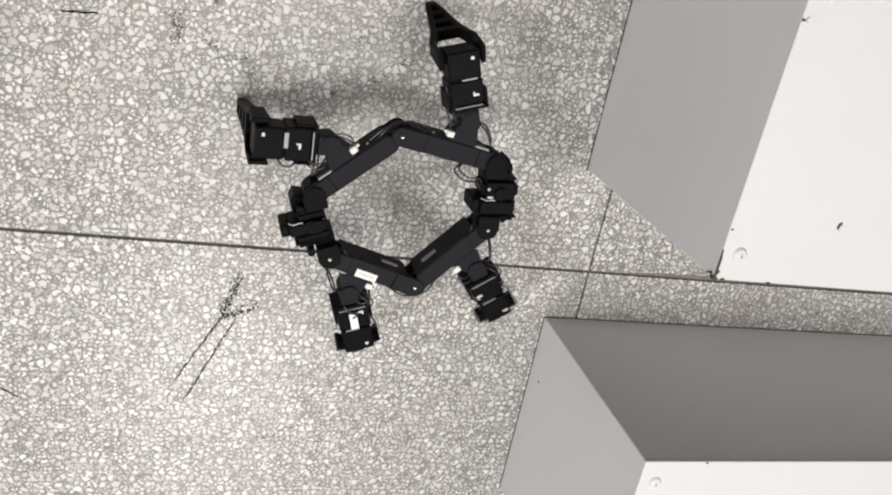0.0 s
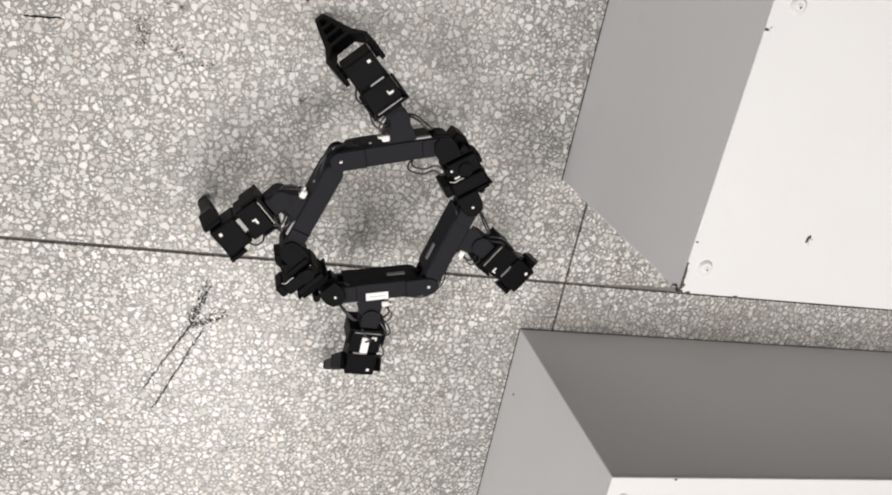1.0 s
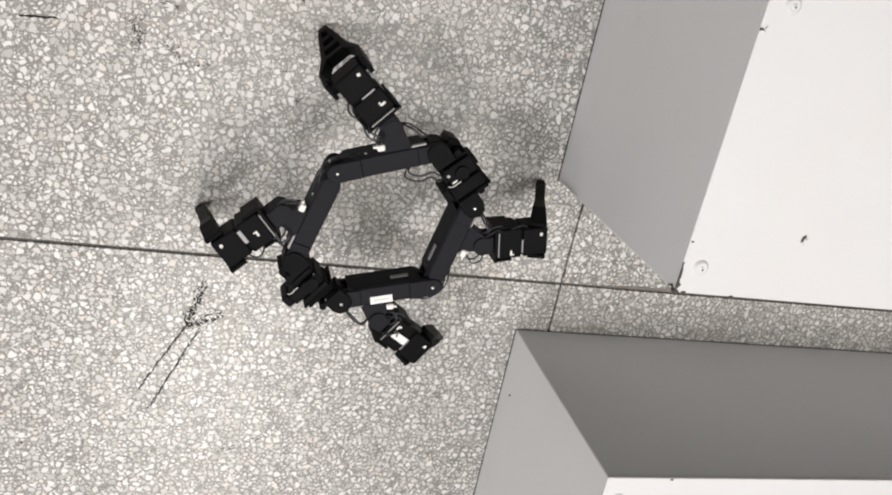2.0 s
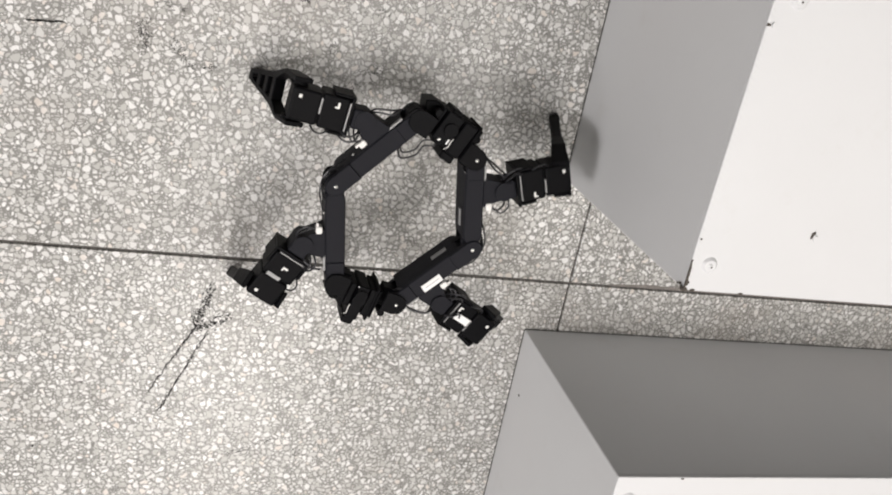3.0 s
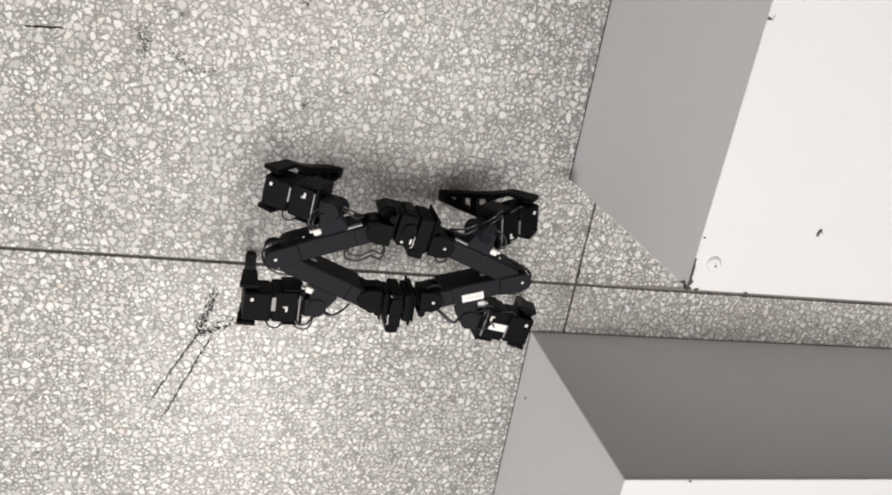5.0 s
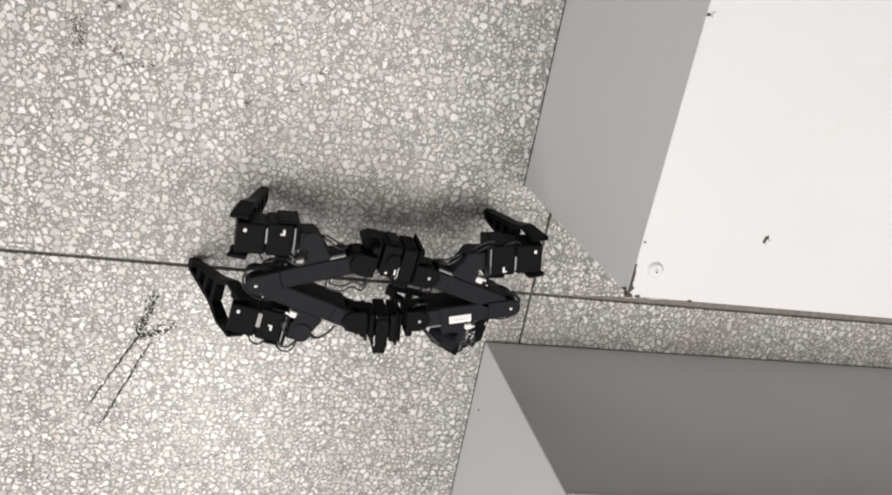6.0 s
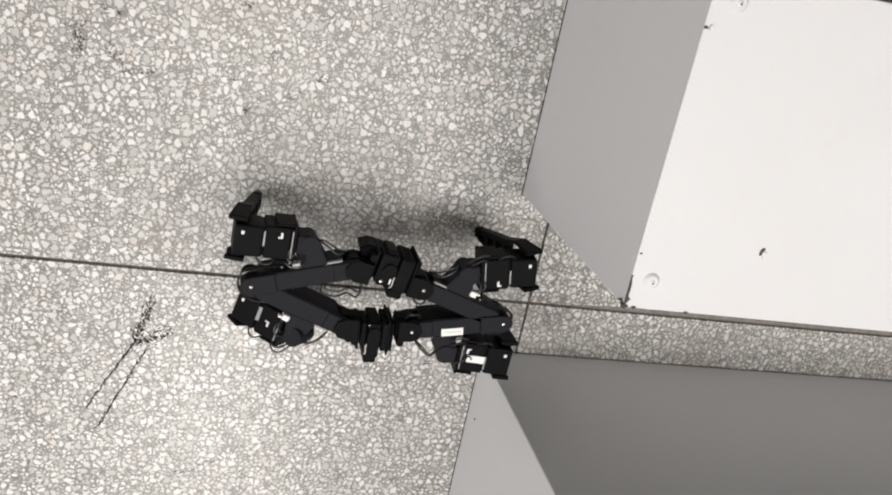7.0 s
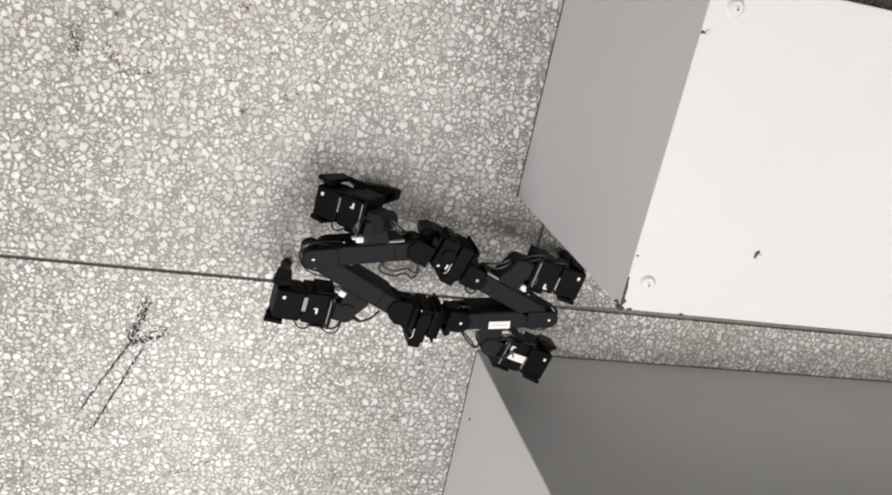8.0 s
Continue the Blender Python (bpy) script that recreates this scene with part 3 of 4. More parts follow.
# ---- scuffs on the floor ----
def scuffs():
    """Broken black scrape lines left on the terrazzo."""
    rng = random.Random(7)
    marks = tagged(new("scuff_marks"), "broken black scrape marks on the terrazzo", "scuff mark", kind="stuff")
    bm = bmesh.new()

    def dash(x, y, angle, length, width):
        c, s = math.cos(angle), math.sin(angle)
        quad = [(-length, -width * 0.4), (-length * 0.2, -width), (length, -width * 0.3), (length * 0.9, width * 0.4), (length * 0.1, width), (-length * 0.8, width * 0.6)]
        prism(bm, [(x + a * c - b * s, y + a * s + b * c) for a, b in quad], 0.0, 0.00035)

    def line(x0, y0, x1, y1, count, width, stray, swing=0.25, long=1.0):
        a = math.atan2(y1 - y0, x1 - x0)
        for i in range(count):
            s = (i + rng.random() * 0.7) / count
            dash(x0 + s * (x1 - x0) + rng.gauss(0, stray), y0 + s * (y1 - y0) + rng.gauss(0, stray), a + rng.gauss(0, swing), rng.uniform(0.0015, 0.0048) * long, rng.uniform(0.5, 1.0) * width)

    line(-0.528, -0.191, -0.475, -0.092, 46, 0.0010, 0.0007)
    line(-0.514, -0.218, -0.462, -0.100, 52, 0.0010, 0.0007)
    line(-0.480, -0.096, -0.462, -0.040, 125, 0.0011, 0.0032, 0.8, 0.5)
    line(-0.474, -0.098, -0.440, -0.077, 76, 0.0011, 0.0034, 0.8, 0.5)
    line(-0.530, -0.205, -0.552, -0.245, 6, 0.0005, 0.001)
    line(-0.666, 0.249, -0.633, 0.252, 26, 0.0009, 0.0005)
    line(-0.728, -0.208, -0.708, -0.222, 12, 0.0010, 0.0005)
    line(-0.558, 0.266, -0.553, 0.236, 80, 0.0006, 0.0045, 0.9, 0.45)
    line(-0.526, 0.246, -0.503, 0.222, 44, 0.0006, 0.0030, 0.9, 0.45)
    line(-0.490, 0.224, -0.480, 0.227, 18, 0.0006, 0.0022, 0.9, 0.45)
    line(-0.540, 0.284, -0.515, 0.281, 16, 0.0004, 0.0032)
    line(-0.424, -0.284, -0.368, -0.258, 24, 0.0004, 0.0025)
    for x, y, count, spread in ((-0.606, -0.179, 3, 0.001), (-0.660, -0.275, 2, 0.0006), (-0.356, 0.264, 9, 0.004), (-0.326, 0.225, 14, 0.007), (-0.379, 0.201, 6, 0.003), (-0.389, 0.313, 7, 0.004), (-0.307, 0.312, 6, 0.004), (-0.120, -0.096, 7, 0.004), (-0.398, 0.232, 6, 0.003), (-0.334, -0.279, 7, 0.006), (-0.300, 0.246, 6, 0.006)):
        line(x - spread, y - spread * 0.5, x + spread, y + spread * 0.5, count + 4, 0.0006, spread * 0.6, 0.9, 0.45)
    mesh = finish("scuff_marks", bm, SCUFF_AND_SHADE)
    marks_mesh = new("scuff", mesh)
    marks_mesh.parent = marks


scuffs()


# ---- terrazzo slabs of the floor ----
def slabs():
    slab = finish("slab", block(bmesh.new(), 0.0015, 0.9985, 0.0020, 0.9980, -0.03, 0.0, 0.0006, segments=1), TERRAZZO)
    floor = bpy.data.objects["floor"]
    for i in range(-4, 4):
        for j in range(-4, 4):
            piece = new("slab", slab)
            piece.location, piece.parent = (i, j, 0), floor


slabs()


def joint_filler():
    """Old filler smeared along the joint beside the box, with a ragged edge."""
    rng = random.Random(12)
    near = [(0.055 + 0.022 * i, 0.0018) for i in range(50)]
    far = [(x, 0.0030 if i == 0 else min(0.0115, 0.0038 + 0.0008 * i) + rng.uniform(-0.0018, 0.0014)) for i, (x, y) in enumerate(near)]
    part("joint_filler", prism(bmesh.new(), near + far[::-1], -0.002, 0.0005), FILLER, bpy.data.objects["floor"], "grey-brown filler along the joint")


joint_filler()


# ---- movement ----
def motions():
    def moves(ob, rows, z=TOP):
        walk(ob, [(t, pose(x, y, z, 0, 0, turn)) for t, x, y, turn in rows])

    def swings(ob, rows):
        walk(ob, [(t, pose(x, y, TOP, 0, dip, turn)) for t, x, y, turn, dip in rows])

    def treads(ob, rows):
        walk(ob, [(t, pose(KNEE, 0, -0.017, roll, -pitch, 0)) for t, pitch, roll in rows])

    walk(robot, [(t, pose(x, y, TOP, tilt) @ pose(0, 0, -TOP)) for t, x, y, tilt in [
        (0, -0.3014, 0.1113, 0), (0.2, -0.2922, 0.1045, 0), (0.3, -0.2957, 0.1077, 0), (0.5, -0.2883, 0.1035, 0), (0.8, -0.2858, 0.1048, 0),
        (1, -0.2883, 0.1081, 0), (1.3, -0.2896, 0.1067, 0), (1.5, -0.2836, 0.1114, 0), (1.7, -0.2817, 0.1013, 0), (2.8, -0.2779, 0.1050, 0),
        (3, -0.2711, 0.1179, 0), (3.2, -0.2710, 0.1072, 0), (3.5, -0.2660, 0.1092, 0), (3.8, -0.2623, 0.0963, 0), (4, -0.2631, 0.0829, 0),
        (4.2, -0.2624, 0.0703, 0), (5.3, -0.2663, 0.0599, 0), (5.5, -0.2678, 0.0624, 0), (5.8, -0.2656, 0.0523, 0), (6, -0.2129, 0.0389, 0),
        (6.2, -0.2116, 0.0274, 0), (6.5, -0.2122, 0.0345, 0), (6.8, -0.2165, 0.0215, 0), (7, -0.2158, 0.0377, 0), (7.2, -0.1640, 0.0426, 0),
        (7.3, -0.1435, 0.0642, -6), (7.5, -0.1601, 0.0923, -13), (7.7, -0.1566, 0.0635, 0), (8, -0.1555, 0.0620, 0),
    ]])
    moves(link_a, [
        (0, -0.0210, 0.0826, -9.3), (0.2, -0.0203, 0.0840, -11.4), (0.3, -0.0307, 0.0803, -4.2), (0.5, -0.0565, 0.0660, 14.9),
        (0.8, -0.0590, 0.0659, 15.0), (1, -0.0584, 0.0651, 16.0), (1.3, -0.0575, 0.0644, 16.6), (1.5, -0.0555, 0.0625, 19.1),
        (1.7, -0.0560, 0.0646, 16.3), (2.8, -0.0834, 0.0302, 42.4), (3, -0.0796, 0.0287, 46.9), (3.2, -0.0831, 0.0285, 44.5),
        (3.5, -0.0986, -0.0079, 61.6), (3.8, -0.1107, -0.0052, 51.7), (4, -0.1169, -0.0037, 46.2), (4.2, -0.1224, -0.0018, 40.7),
        (5.3, -0.1422, 0.0038, 18.3), (5.5, -0.1422, 0.0024, 18.9), (5.8, -0.1427, 0.0016, 18.6), (6, -0.1427, -0.0001, 18.2),
        (6.2, -0.1438, -0.0005, 17.4), (6.5, -0.1436, -0.0001, 17.4), (6.8, -0.1434, 0.0045, 15.4), (7, -0.1422, 0.0077, 15.7),
        (7.2, -0.1431, 0.0102, 13.5), (7.3, -0.1418, 0.0114, 14.8), (7.5, -0.1398, 0.0197, 13.3), (7.7, -0.1397, 0.0238, 10.8),
        (8, -0.1402, 0.0226, 11.1),
    ])
    moves(link_b, [
        (0, 0.0233, -0.0901, 48.2), (0.2, 0.0214, -0.0888, 45.2), (0.3, 0.0328, -0.0860, 52.5), (0.5, 0.0597, -0.0699, 72.0),
        (0.8, 0.0616, -0.0691, 73.3), (1, 0.0612, -0.0684, 73.3), (1.3, 0.0606, -0.0678, 72.8), (1.5, 0.0611, -0.0681, 74.5),
        (1.7, 0.0587, -0.0678, 71.2), (2.8, 0.0858, -0.0314, 100.0), (3, 0.0812, -0.0292, 99.2), (3.2, 0.0859, -0.0296, 101.4),
        (3.5, 0.0967, 0.0074, 128.9), (3.8, 0.1084, 0.0045, 134.8), (4, 0.1145, 0.0028, 138.2), (4.2, 0.1201, 0.0006, 141.5),
        (5.3, 0.1385, -0.0055, 162.8), (5.5, 0.1385, -0.0041, 163.3), (5.8, 0.1388, -0.0033, 164.3), (6, 0.1392, -0.0032, 164.0),
        (6.2, 0.1399, -0.0013, 167.6), (6.5, 0.1395, -0.0025, 165.5), (6.8, 0.1398, -0.0071, 164.9), (7, 0.1389, -0.0104, 161.6),
        (7.2, 0.1385, -0.0126, 160.3), (7.3, 0.1381, -0.0134, 159.4), (7.5, 0.1372, -0.0199, 157.6), (7.7, 0.1368, -0.0242, 156.3),
        (8, 0.1370, -0.0229, 156.9),
    ])
    moves(link_c, [
        (0, 0.0233, -0.0901, 164.0), (0.2, 0.0214, -0.0888, 163.4), (0.3, 0.0328, -0.0860, 169.9), (0.5, 0.0597, -0.0699, 189.5),
        (0.8, 0.0616, -0.0691, 190.0), (1, 0.0612, -0.0684, 191.2), (1.3, 0.0606, -0.0678, 191.6), (1.5, 0.0611, -0.0681, 192.4),
        (1.7, 0.0587, -0.0678, 191.7), (2.8, 0.0858, -0.0314, 218.3), (3, 0.0812, -0.0292, 223.9), (3.2, 0.0859, -0.0296, 220.4),
        (3.5, 0.0967, 0.0074, 240.1), (3.8, 0.1084, 0.0045, 229.9), (4, 0.1145, 0.0028, 224.1), (4.2, 0.1201, 0.0006, 218.0),
        (5.3, 0.1385, -0.0055, 194.4), (5.5, 0.1385, -0.0041, 195.0), (5.8, 0.1388, -0.0033, 195.1), (6, 0.1392, -0.0032, 192.8),
        (6.2, 0.1399, -0.0013, 193.4), (6.5, 0.1395, -0.0025, 193.6), (6.8, 0.1398, -0.0071, 189.9), (7, 0.1389, -0.0104, 189.9),
        (7.2, 0.1385, -0.0126, 190.2), (7.3, 0.1381, -0.0134, 190.3), (7.5, 0.1372, -0.0199, 188.3), (7.7, 0.1368, -0.0242, 185.8),
        (8, 0.1370, -0.0229, 186.7),
    ])
    moves(link_d, [
        (0, -0.0210, 0.0826, -137.9), (0.2, -0.0203, 0.0840, -138.8), (0.3, -0.0307, 0.0803, -132.1), (0.5, -0.0565, 0.0660, -112.0),
        (0.8, -0.0590, 0.0659, -110.2), (1, -0.0584, 0.0651, -110.2), (1.3, -0.0575, 0.0644, -110.9), (1.5, -0.0555, 0.0625, -111.4),
        (1.7, -0.0560, 0.0646, -112.1), (2.8, -0.0834, 0.0302, -82.4), (3, -0.0796, 0.0287, -82.7), (3.2, -0.0831, 0.0285, -81.3),
        (3.5, -0.0986, -0.0079, -51.1), (3.8, -0.1107, -0.0052, -45.4), (4, -0.1169, -0.0037, -42.1), (4.2, -0.1224, -0.0018, -39.1),
        (5.3, -0.1422, 0.0038, -19.0), (5.5, -0.1422, 0.0024, -18.5), (5.8, -0.1427, 0.0016, -17.2), (6, -0.1427, -0.0001, -17.5),
        (6.2, -0.1438, -0.0005, -14.3), (6.5, -0.1436, -0.0001, -15.3), (6.8, -0.1434, 0.0045, -17.5), (7, -0.1422, 0.0077, -20.9),
        (7.2, -0.1431, 0.0102, -19.8), (7.3, -0.1418, 0.0114, -22.4), (7.5, -0.1398, 0.0197, -26.6), (7.7, -0.1397, 0.0238, -27.6),
        (8, -0.1402, 0.0226, -26.5),
    ])
    moves(cluster_a, [
        (0, 0.0905, 0.0265, -85.6), (0.2, 0.0915, 0.0240, -84.2), (0.3, 0.0878, 0.0348, -76.7), (0.5, 0.0710, 0.0621, -56.6),
        (0.8, 0.0695, 0.0629, -54.7), (1, 0.0693, 0.0639, -55.2), (1.3, 0.0697, 0.0642, -55.4), (1.5, 0.0688, 0.0658, -58.2),
        (1.7, 0.0710, 0.0636, -56.1), (2.8, 0.0327, 0.0882, -24.9), (3, 0.0300, 0.0917, -26.7), (3.2, 0.0302, 0.0895, -24.8),
        (3.5, -0.0078, 0.0890, 0.1), (3.8, -0.0040, 0.0800, -1.5), (4, -0.0023, 0.0742, -2.2), (4.2, -0.0006, 0.0679, -3.0),
        (5.3, 0.0002, 0.0319, -9.6), (5.5, -0.0001, 0.0321, -9.0), (5.8, -0.0004, 0.0310, -8.7), (6, 0.0000, 0.0300, -6.3),
        (6.2, -0.0007, 0.0269, -8.3), (6.5, -0.0004, 0.0283, -6.6), (6.8, 0.0006, 0.0271, -10.1), (7, 0.0015, 0.0301, -11.1),
        (7.2, 0.0017, 0.0294, -9.9), (7.3, 0.0022, 0.0315, -12.1), (7.5, 0.0037, 0.0326, -18.9), (7.7, 0.0045, 0.0312, -20.1),
        (8, 0.0041, 0.0310, -19.4),
    ])
    moves(cluster_b, [
        (0, -0.0905, -0.0265, -69.6), (0.2, -0.0915, -0.0240, -70.6), (0.3, -0.0878, -0.0348, -62.2), (0.5, -0.0710, -0.0621, -42.8),
        (0.8, -0.0695, -0.0629, -41.5), (1, -0.0693, -0.0639, -42.1), (1.3, -0.0697, -0.0642, -42.2), (1.5, -0.0688, -0.0658, -42.5),
        (1.7, -0.0710, -0.0636, -43.4), (2.8, -0.0327, -0.0882, -13.0), (3, -0.0300, -0.0917, -16.1), (3.2, -0.0302, -0.0895, -12.8),
        (3.5, 0.0078, -0.0890, 8.2), (3.8, 0.0040, -0.0800, 6.5), (4, 0.0023, -0.0742, 6.2), (4.2, 0.0006, -0.0679, 6.1), (5.3, -0.0002, -0.0319, 0.6),
        (5.5, 0.0001, -0.0321, 1.1), (5.8, 0.0004, -0.0310, 0.4), (6, -0.0000, -0.0300, 5.5), (6.2, 0.0007, -0.0269, 1.8), (6.5, 0.0004, -0.0283, 1.7),
        (6.8, -0.0006, -0.0271, 2.9), (7, -0.0015, -0.0301, 2.7), (7.2, -0.0017, -0.0294, -3.0), (7.3, -0.0022, -0.0315, -1.0),
        (7.5, -0.0037, -0.0326, -4.0), (7.7, -0.0045, -0.0312, -5.5), (8, -0.0041, -0.0310, -6.5),
    ])
    swings(legs[0], [
        (0, 0.0496, 0.1056, 108.5, -1), (0.2, 0.0512, 0.1043, 103.6, -2), (0.3, 0.0376, 0.1094, 79.4, -2), (0.5, -0.0015, 0.1158, 69.3, -3),
        (0.8, -0.0040, 0.1158, 133.7, -0.5), (1, -0.0043, 0.1160, 134.7, -1), (1.3, -0.0040, 0.1158, 133.2, -1), (1.5, -0.0042, 0.1162, 135.5, -1),
        (1.7, -0.0023, 0.1158, 131.4, -2), (2.8, -0.0576, 0.0998, 173.0, -0.5), (3, -0.0593, 0.1001, 172.0, 0), (3.2, -0.0600, 0.0990, 161.5, -1.5),
        (3.5, -0.0971, 0.0663, 129.5, -3.5), (3.8, -0.0965, 0.0676, 133.6, -3.5), (4, -0.0957, 0.0674, 144.1, -3.5), (4.2, -0.0945, 0.0670, 147.3, -3.5),
        (5.3, -0.0902, 0.0568, 183.7, 37), (5.5, -0.0908, 0.0560, 185.4, 37), (5.8, -0.0910, 0.0549, 181.9, 15.5), (6, -0.0906, 0.0528, 180.5, -2),
        (6.2, -0.0910, 0.0517, 178.5, -1), (6.5, -0.0908, 0.0521, 177.3, -1.5), (6.8, -0.0888, 0.0548, 175.6, -0.5), (7, -0.0878, 0.0584, 179.3, -3),
        (7.2, -0.0869, 0.0587, 175.0, 1.5), (7.3, -0.0867, 0.0612, 185.7, 5), (7.5, -0.0834, 0.0680, 185.7, 0.5), (7.7, -0.0813, 0.0696, 175.4, 40),
        (8, -0.0820, 0.0687, 176.8, 40),
    ])
    swings(legs[1], [
        (0, 0.0927, -0.0636, -54.1, 5), (0.2, 0.0921, -0.0659, 1.1, 2.5), (0.3, 0.0999, -0.0543, -13.5, 5), (0.5, 0.1125, -0.0176, -33.2, 5),
        (0.8, 0.1131, -0.0157, -32.4, 5), (1, 0.1127, -0.0149, -33.3, 5), (1.3, 0.1125, -0.0148, -32.4, 5), (1.5, 0.1114, -0.0136, -20.1, 5),
        (1.7, 0.1121, -0.0162, 15.2, 1.5), (2.8, 0.1079, 0.0394, -8.5, 4.5), (3, 0.1042, 0.0414, 19.0, 1.5), (3.2, 0.1062, 0.0418, 30.9, 1.5),
        (3.5, 0.0817, 0.0801, 9.5, 0.5), (3.8, 0.0861, 0.0753, 11.9, -2.5), (4, 0.0880, 0.0721, 12.0, -3.5), (4.2, 0.0896, 0.0683, 10.1, -3),
        (5.3, 0.0855, 0.0465, 9.0, 34), (5.5, 0.0851, 0.0474, 2.1, -2.5), (5.8, 0.0844, 0.0473, 3.7, -2), (6, 0.0852, 0.0477, 9.7, -2),
        (6.2, 0.0827, 0.0461, 8.3, -3), (6.5, 0.0841, 0.0470, 8.6, -3), (6.8, 0.0850, 0.0430, 12.6, -3), (7, 0.0870, 0.0427, 9.5, -1),
        (7.2, 0.0878, 0.0416, 9.0, 28), (7.3, 0.0883, 0.0416, -1.1, 20), (7.5, 0.0891, 0.0367, -9.0, 30), (7.7, 0.0900, 0.0335, 5.4, 15.5),
        (8, 0.0896, 0.0343, -9.8, -1),
    ])
    swings(legs[2], [
        (0, -0.0495, -0.1046, -71.3, 5), (0.2, -0.0515, -0.1026, -74.2, 5), (0.3, -0.0382, -0.1078, -79.6, 5), (0.5, 0.0003, -0.1143, -93.6, 5),
        (0.8, 0.0025, -0.1141, -91.9, 5), (1, 0.0030, -0.1145, -91.2, 5), (1.3, 0.0028, -0.1144, -57.7, 5), (1.5, 0.0039, -0.1156, -49.4, 5),
        (1.7, 0.0009, -0.1144, -43.4, 5), (2.8, 0.0550, -0.0990, -23.1, 5), (3, 0.0572, -0.0995, -31.0, 5), (3.2, 0.0576, -0.0983, -28.4, 5),
        (3.5, 0.0933, -0.0668, -51.4, 5), (3.8, 0.0919, -0.0679, -47.1, 5), (4, 0.0907, -0.0675, -40.5, 5), (4.2, 0.0890, -0.0668, -36.4, 5),
        (5.3, 0.0830, -0.0548, -4.5, -2), (5.5, 0.0836, -0.0541, -5.0, -2.5), (5.8, 0.0839, -0.0533, -4.6, -3.5), (6, 0.0824, -0.0510, -8.1, 46),
        (6.2, 0.0836, -0.0497, -9.8, 46), (6.5, 0.0833, -0.0511, -14.3, 46), (6.8, 0.0807, -0.0519, -16.2, -3), (7, 0.0797, -0.0552, -1.8, -3.5),
        (7.2, 0.0796, -0.0578, -5.4, -3.5), (7.3, 0.0793, -0.0587, -7.9, -3), (7.5, 0.0768, -0.0631, -15.3, -2.5), (7.7, 0.0746, -0.0647, -15.0, -1.5),
        (8, 0.0754, -0.0644, -15.4, -1),
    ])
    swings(legs[3], [
        (0, -0.0928, 0.0636, -178.0, -3.5), (0.2, -0.0923, 0.0661, -179.6, -3.5), (0.3, -0.1002, 0.0541, -191.3, -3.5), (0.5, -0.1128, 0.0175, -220.0, -3),
        (0.8, -0.1136, 0.0156, -220.8, -3), (1, -0.1131, 0.0149, -136.3, -3), (1.3, -0.1129, 0.0148, -149.0, -2.5), (1.5, -0.1113, 0.0135, -149.5, -2),
        (1.7, -0.1124, 0.0163, -145.7, -2), (2.8, -0.1084, -0.0398, -123.1, 0), (3, -0.1050, -0.0411, -120.6, 1.5), (3.2, -0.1067, -0.0419, -130.6, -0.5),
        (3.5, -0.0836, -0.0806, -154.5, -1), (3.8, -0.0886, -0.0761, -163.7, -2.5), (4, -0.0907, -0.0732, -168.7, -2.5), (4.2, -0.0926, -0.0698, -172.7, -2.5),
        (5.3, -0.0908, -0.0498, -180.7, -3.5), (5.5, -0.0904, -0.0508, -180.3, -3.5), (5.8, -0.0897, -0.0504, -181.5, -3.5), (6, -0.0900, -0.0524, -187.7, 5),
        (6.2, -0.0882, -0.0498, -173.9, -3), (6.5, -0.0889, -0.0503, -188.4, 45), (6.8, -0.0907, -0.0478, -195.6, 42), (7, -0.0926, -0.0476, -192.6, 35),
        (7.2, -0.0926, -0.0442, -180.4, -2.5), (7.3, -0.0937, -0.0452, -176.5, -3.5), (7.5, -0.0960, -0.0402, -185.7, -2.5), (7.7, -0.0970, -0.0369, -185.3, -3),
        (8, -0.0963, -0.0372, -185.1, -3),
    ])
    treads(feet[0], [
        (0, 15, 1), (0.2, 11, -3), (0.3, 11, 2), (0.5, 7, -5), (0.8, 17.5, 4), (1, 16, 4), (1.3, 15, 3), (1.5, 15, 6), (1.7, 11, 1),
        (2.8, 16.5, -6), (3, 19, 4), (3.2, 12.5, -9), (3.5, 3.5, 1), (3.8, 1.5, 2), (4, -6.5, -5), (4.2, -8.5, -6), (5.3, -16, 0), (5.5, -16, 0),
        (5.8, -24.5, 0), (6, -15, -5), (6.2, -16, -10), (6.5, -16.5, -5), (6.8, -16.5, -10), (7, -13, -3), (7.2, 23.5, 5), (7.3, 35, 5), (7.5, -19.5, 0),
        (7.7, -14, 0), (8, -14, 0),
    ])
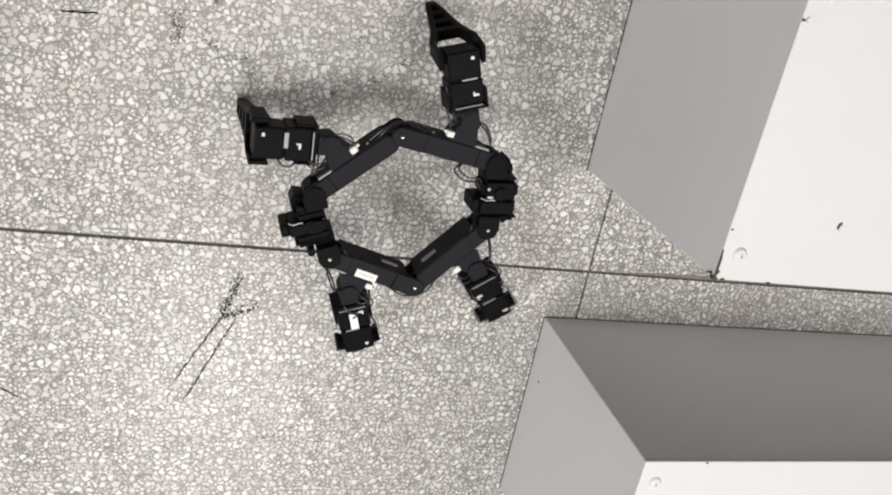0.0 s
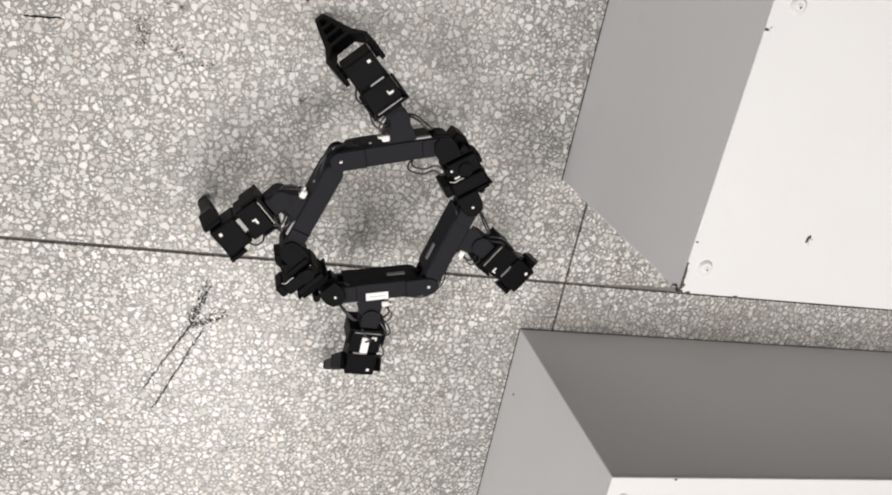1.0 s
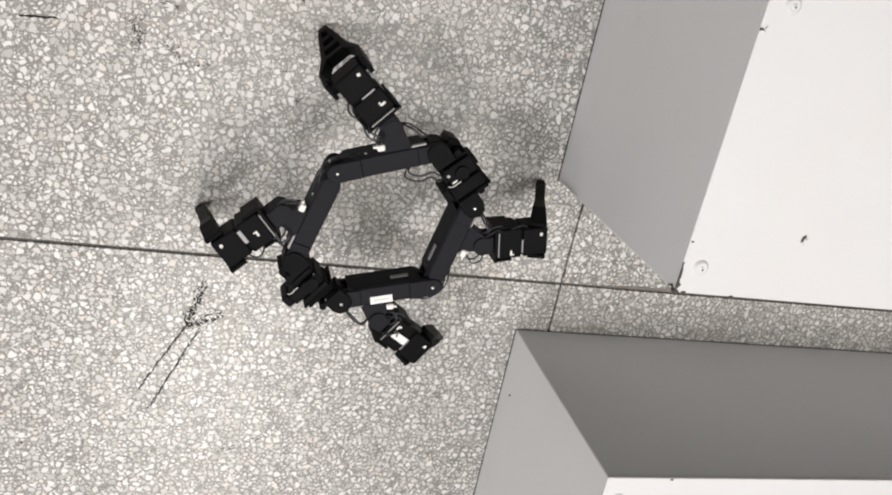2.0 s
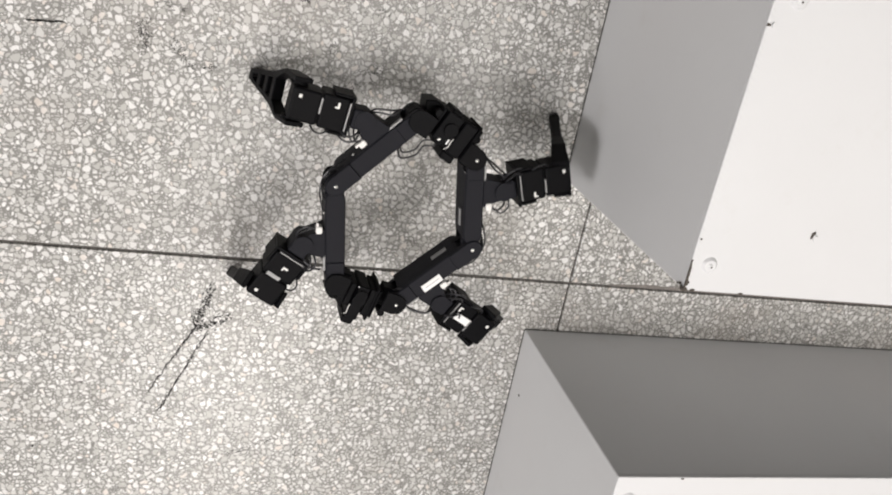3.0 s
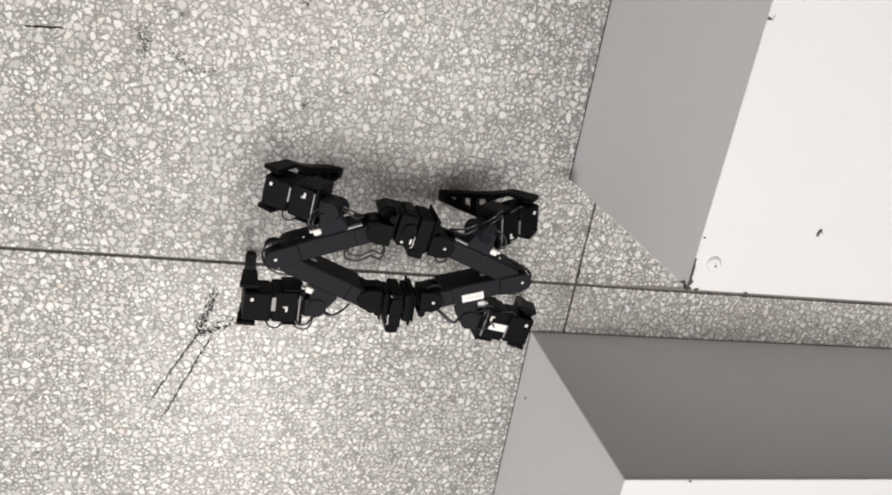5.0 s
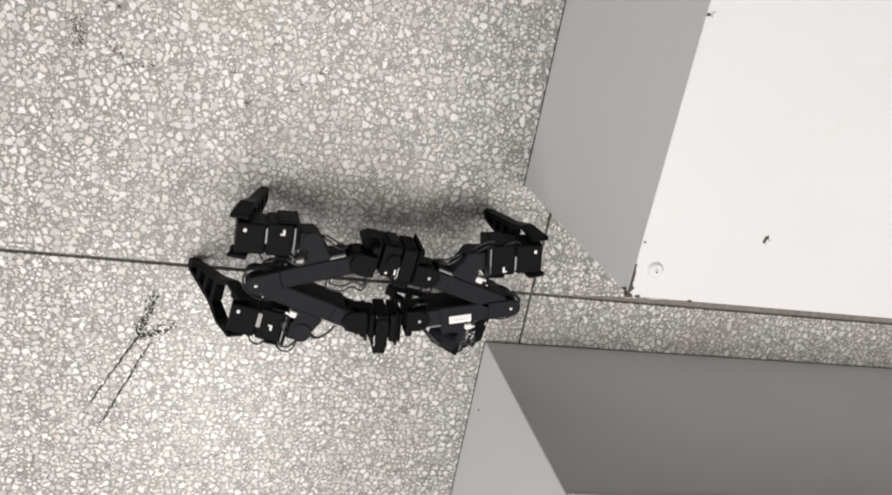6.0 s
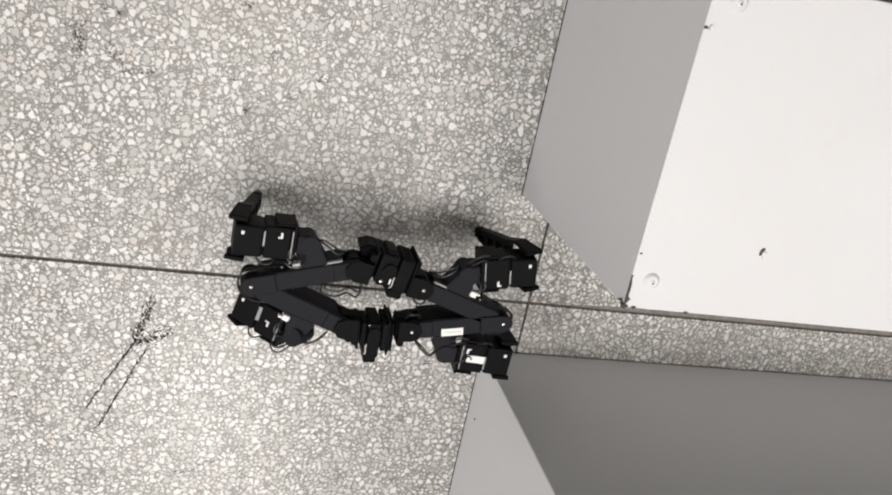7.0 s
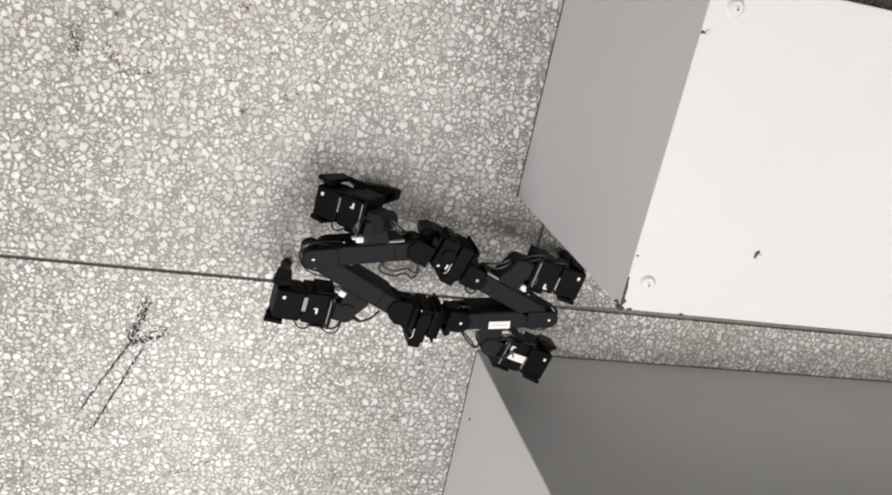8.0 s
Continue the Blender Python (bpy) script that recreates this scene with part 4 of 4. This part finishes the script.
    treads(feet[1], [
        (0, 39, 0), (0.2, 26.5, -4), (0.3, 34, -1), (0.5, 39, 0), (0.8, 39, 0), (1, 39, 0), (1.3, 39, 0), (1.5, 39, 0), (1.7, 20.5, 14),
        (2.8, 31.5, 3), (3, 18.5, 16), (3.2, 21.5, 12), (3.5, 18.5, 11), (3.8, 7.5, 7), (4, -0.5, 7), (4.2, -6, 9), (5.3, -24, -4), (5.5, 7.5, -8),
        (5.8, 11, -2), (6, -15, 5), (6.2, -9, 9), (6.5, -9, 7), (6.8, -8, 9), (7, -17, 2), (7.2, -26, -1), (7.3, -24, 0), (7.5, -26, 0),
        (7.7, -24.5, 0), (8, 15, -1),
    ])
    treads(feet[2], [
        (0, 43, 0), (0.2, 43, 0), (0.3, 43, 0), (0.5, 37, -8), (0.8, 37, -9), (1, 39, -8), (1.3, 43, 0), (1.5, 43, 0), (1.7, 43, 0),
        (2.8, 37, 1), (3, 43, 0), (3.2, 43, 0), (3.5, 43, 0), (3.8, 43, 0), (4, 43, 0), (4.2, 43, 0), (5.3, 10, -8), (5.5, 8.5, -7),
        (5.8, 1.5, 0), (6, -18, 0), (6.2, -18, 0), (6.5, -18, 0), (6.8, -13, 0), (7, -3.5, 0), (7.2, 1.5, 0), (7.3, 5, 0), (7.5, 9.5, 0),
        (7.7, 12.5, -7), (8, 15, -8),
    ])
    treads(feet[3], [
        (0, 3.5, -2), (0.2, 3.5, -3), (0.3, 2.5, -3), (0.5, 5, -2), (0.8, 5, 1), (1, 7, -6), (1.3, 9.5, -6), (1.5, 10, -9), (1.7, 8, -10),
        (2.8, 19, -1), (3, 23.5, -4), (3.2, 17.5, -3), (3.5, 14, -8), (3.8, 9.5, -6), (4, 8.5, -8), (4.2, 6.5, -8), (5.3, -7.5, 0), (5.5, -7.5, 0),
        (5.8, -5.5, 0), (6, 33, -2), (6.2, -4, -8), (6.5, -18, 0), (6.8, -20, 0), (7, -24, 0), (7.2, -14.5, 0), (7.3, -9.5, 3), (7.5, -11.5, 8),
        (7.7, -12, 2), (8, -11, 3),
    ])


motions()
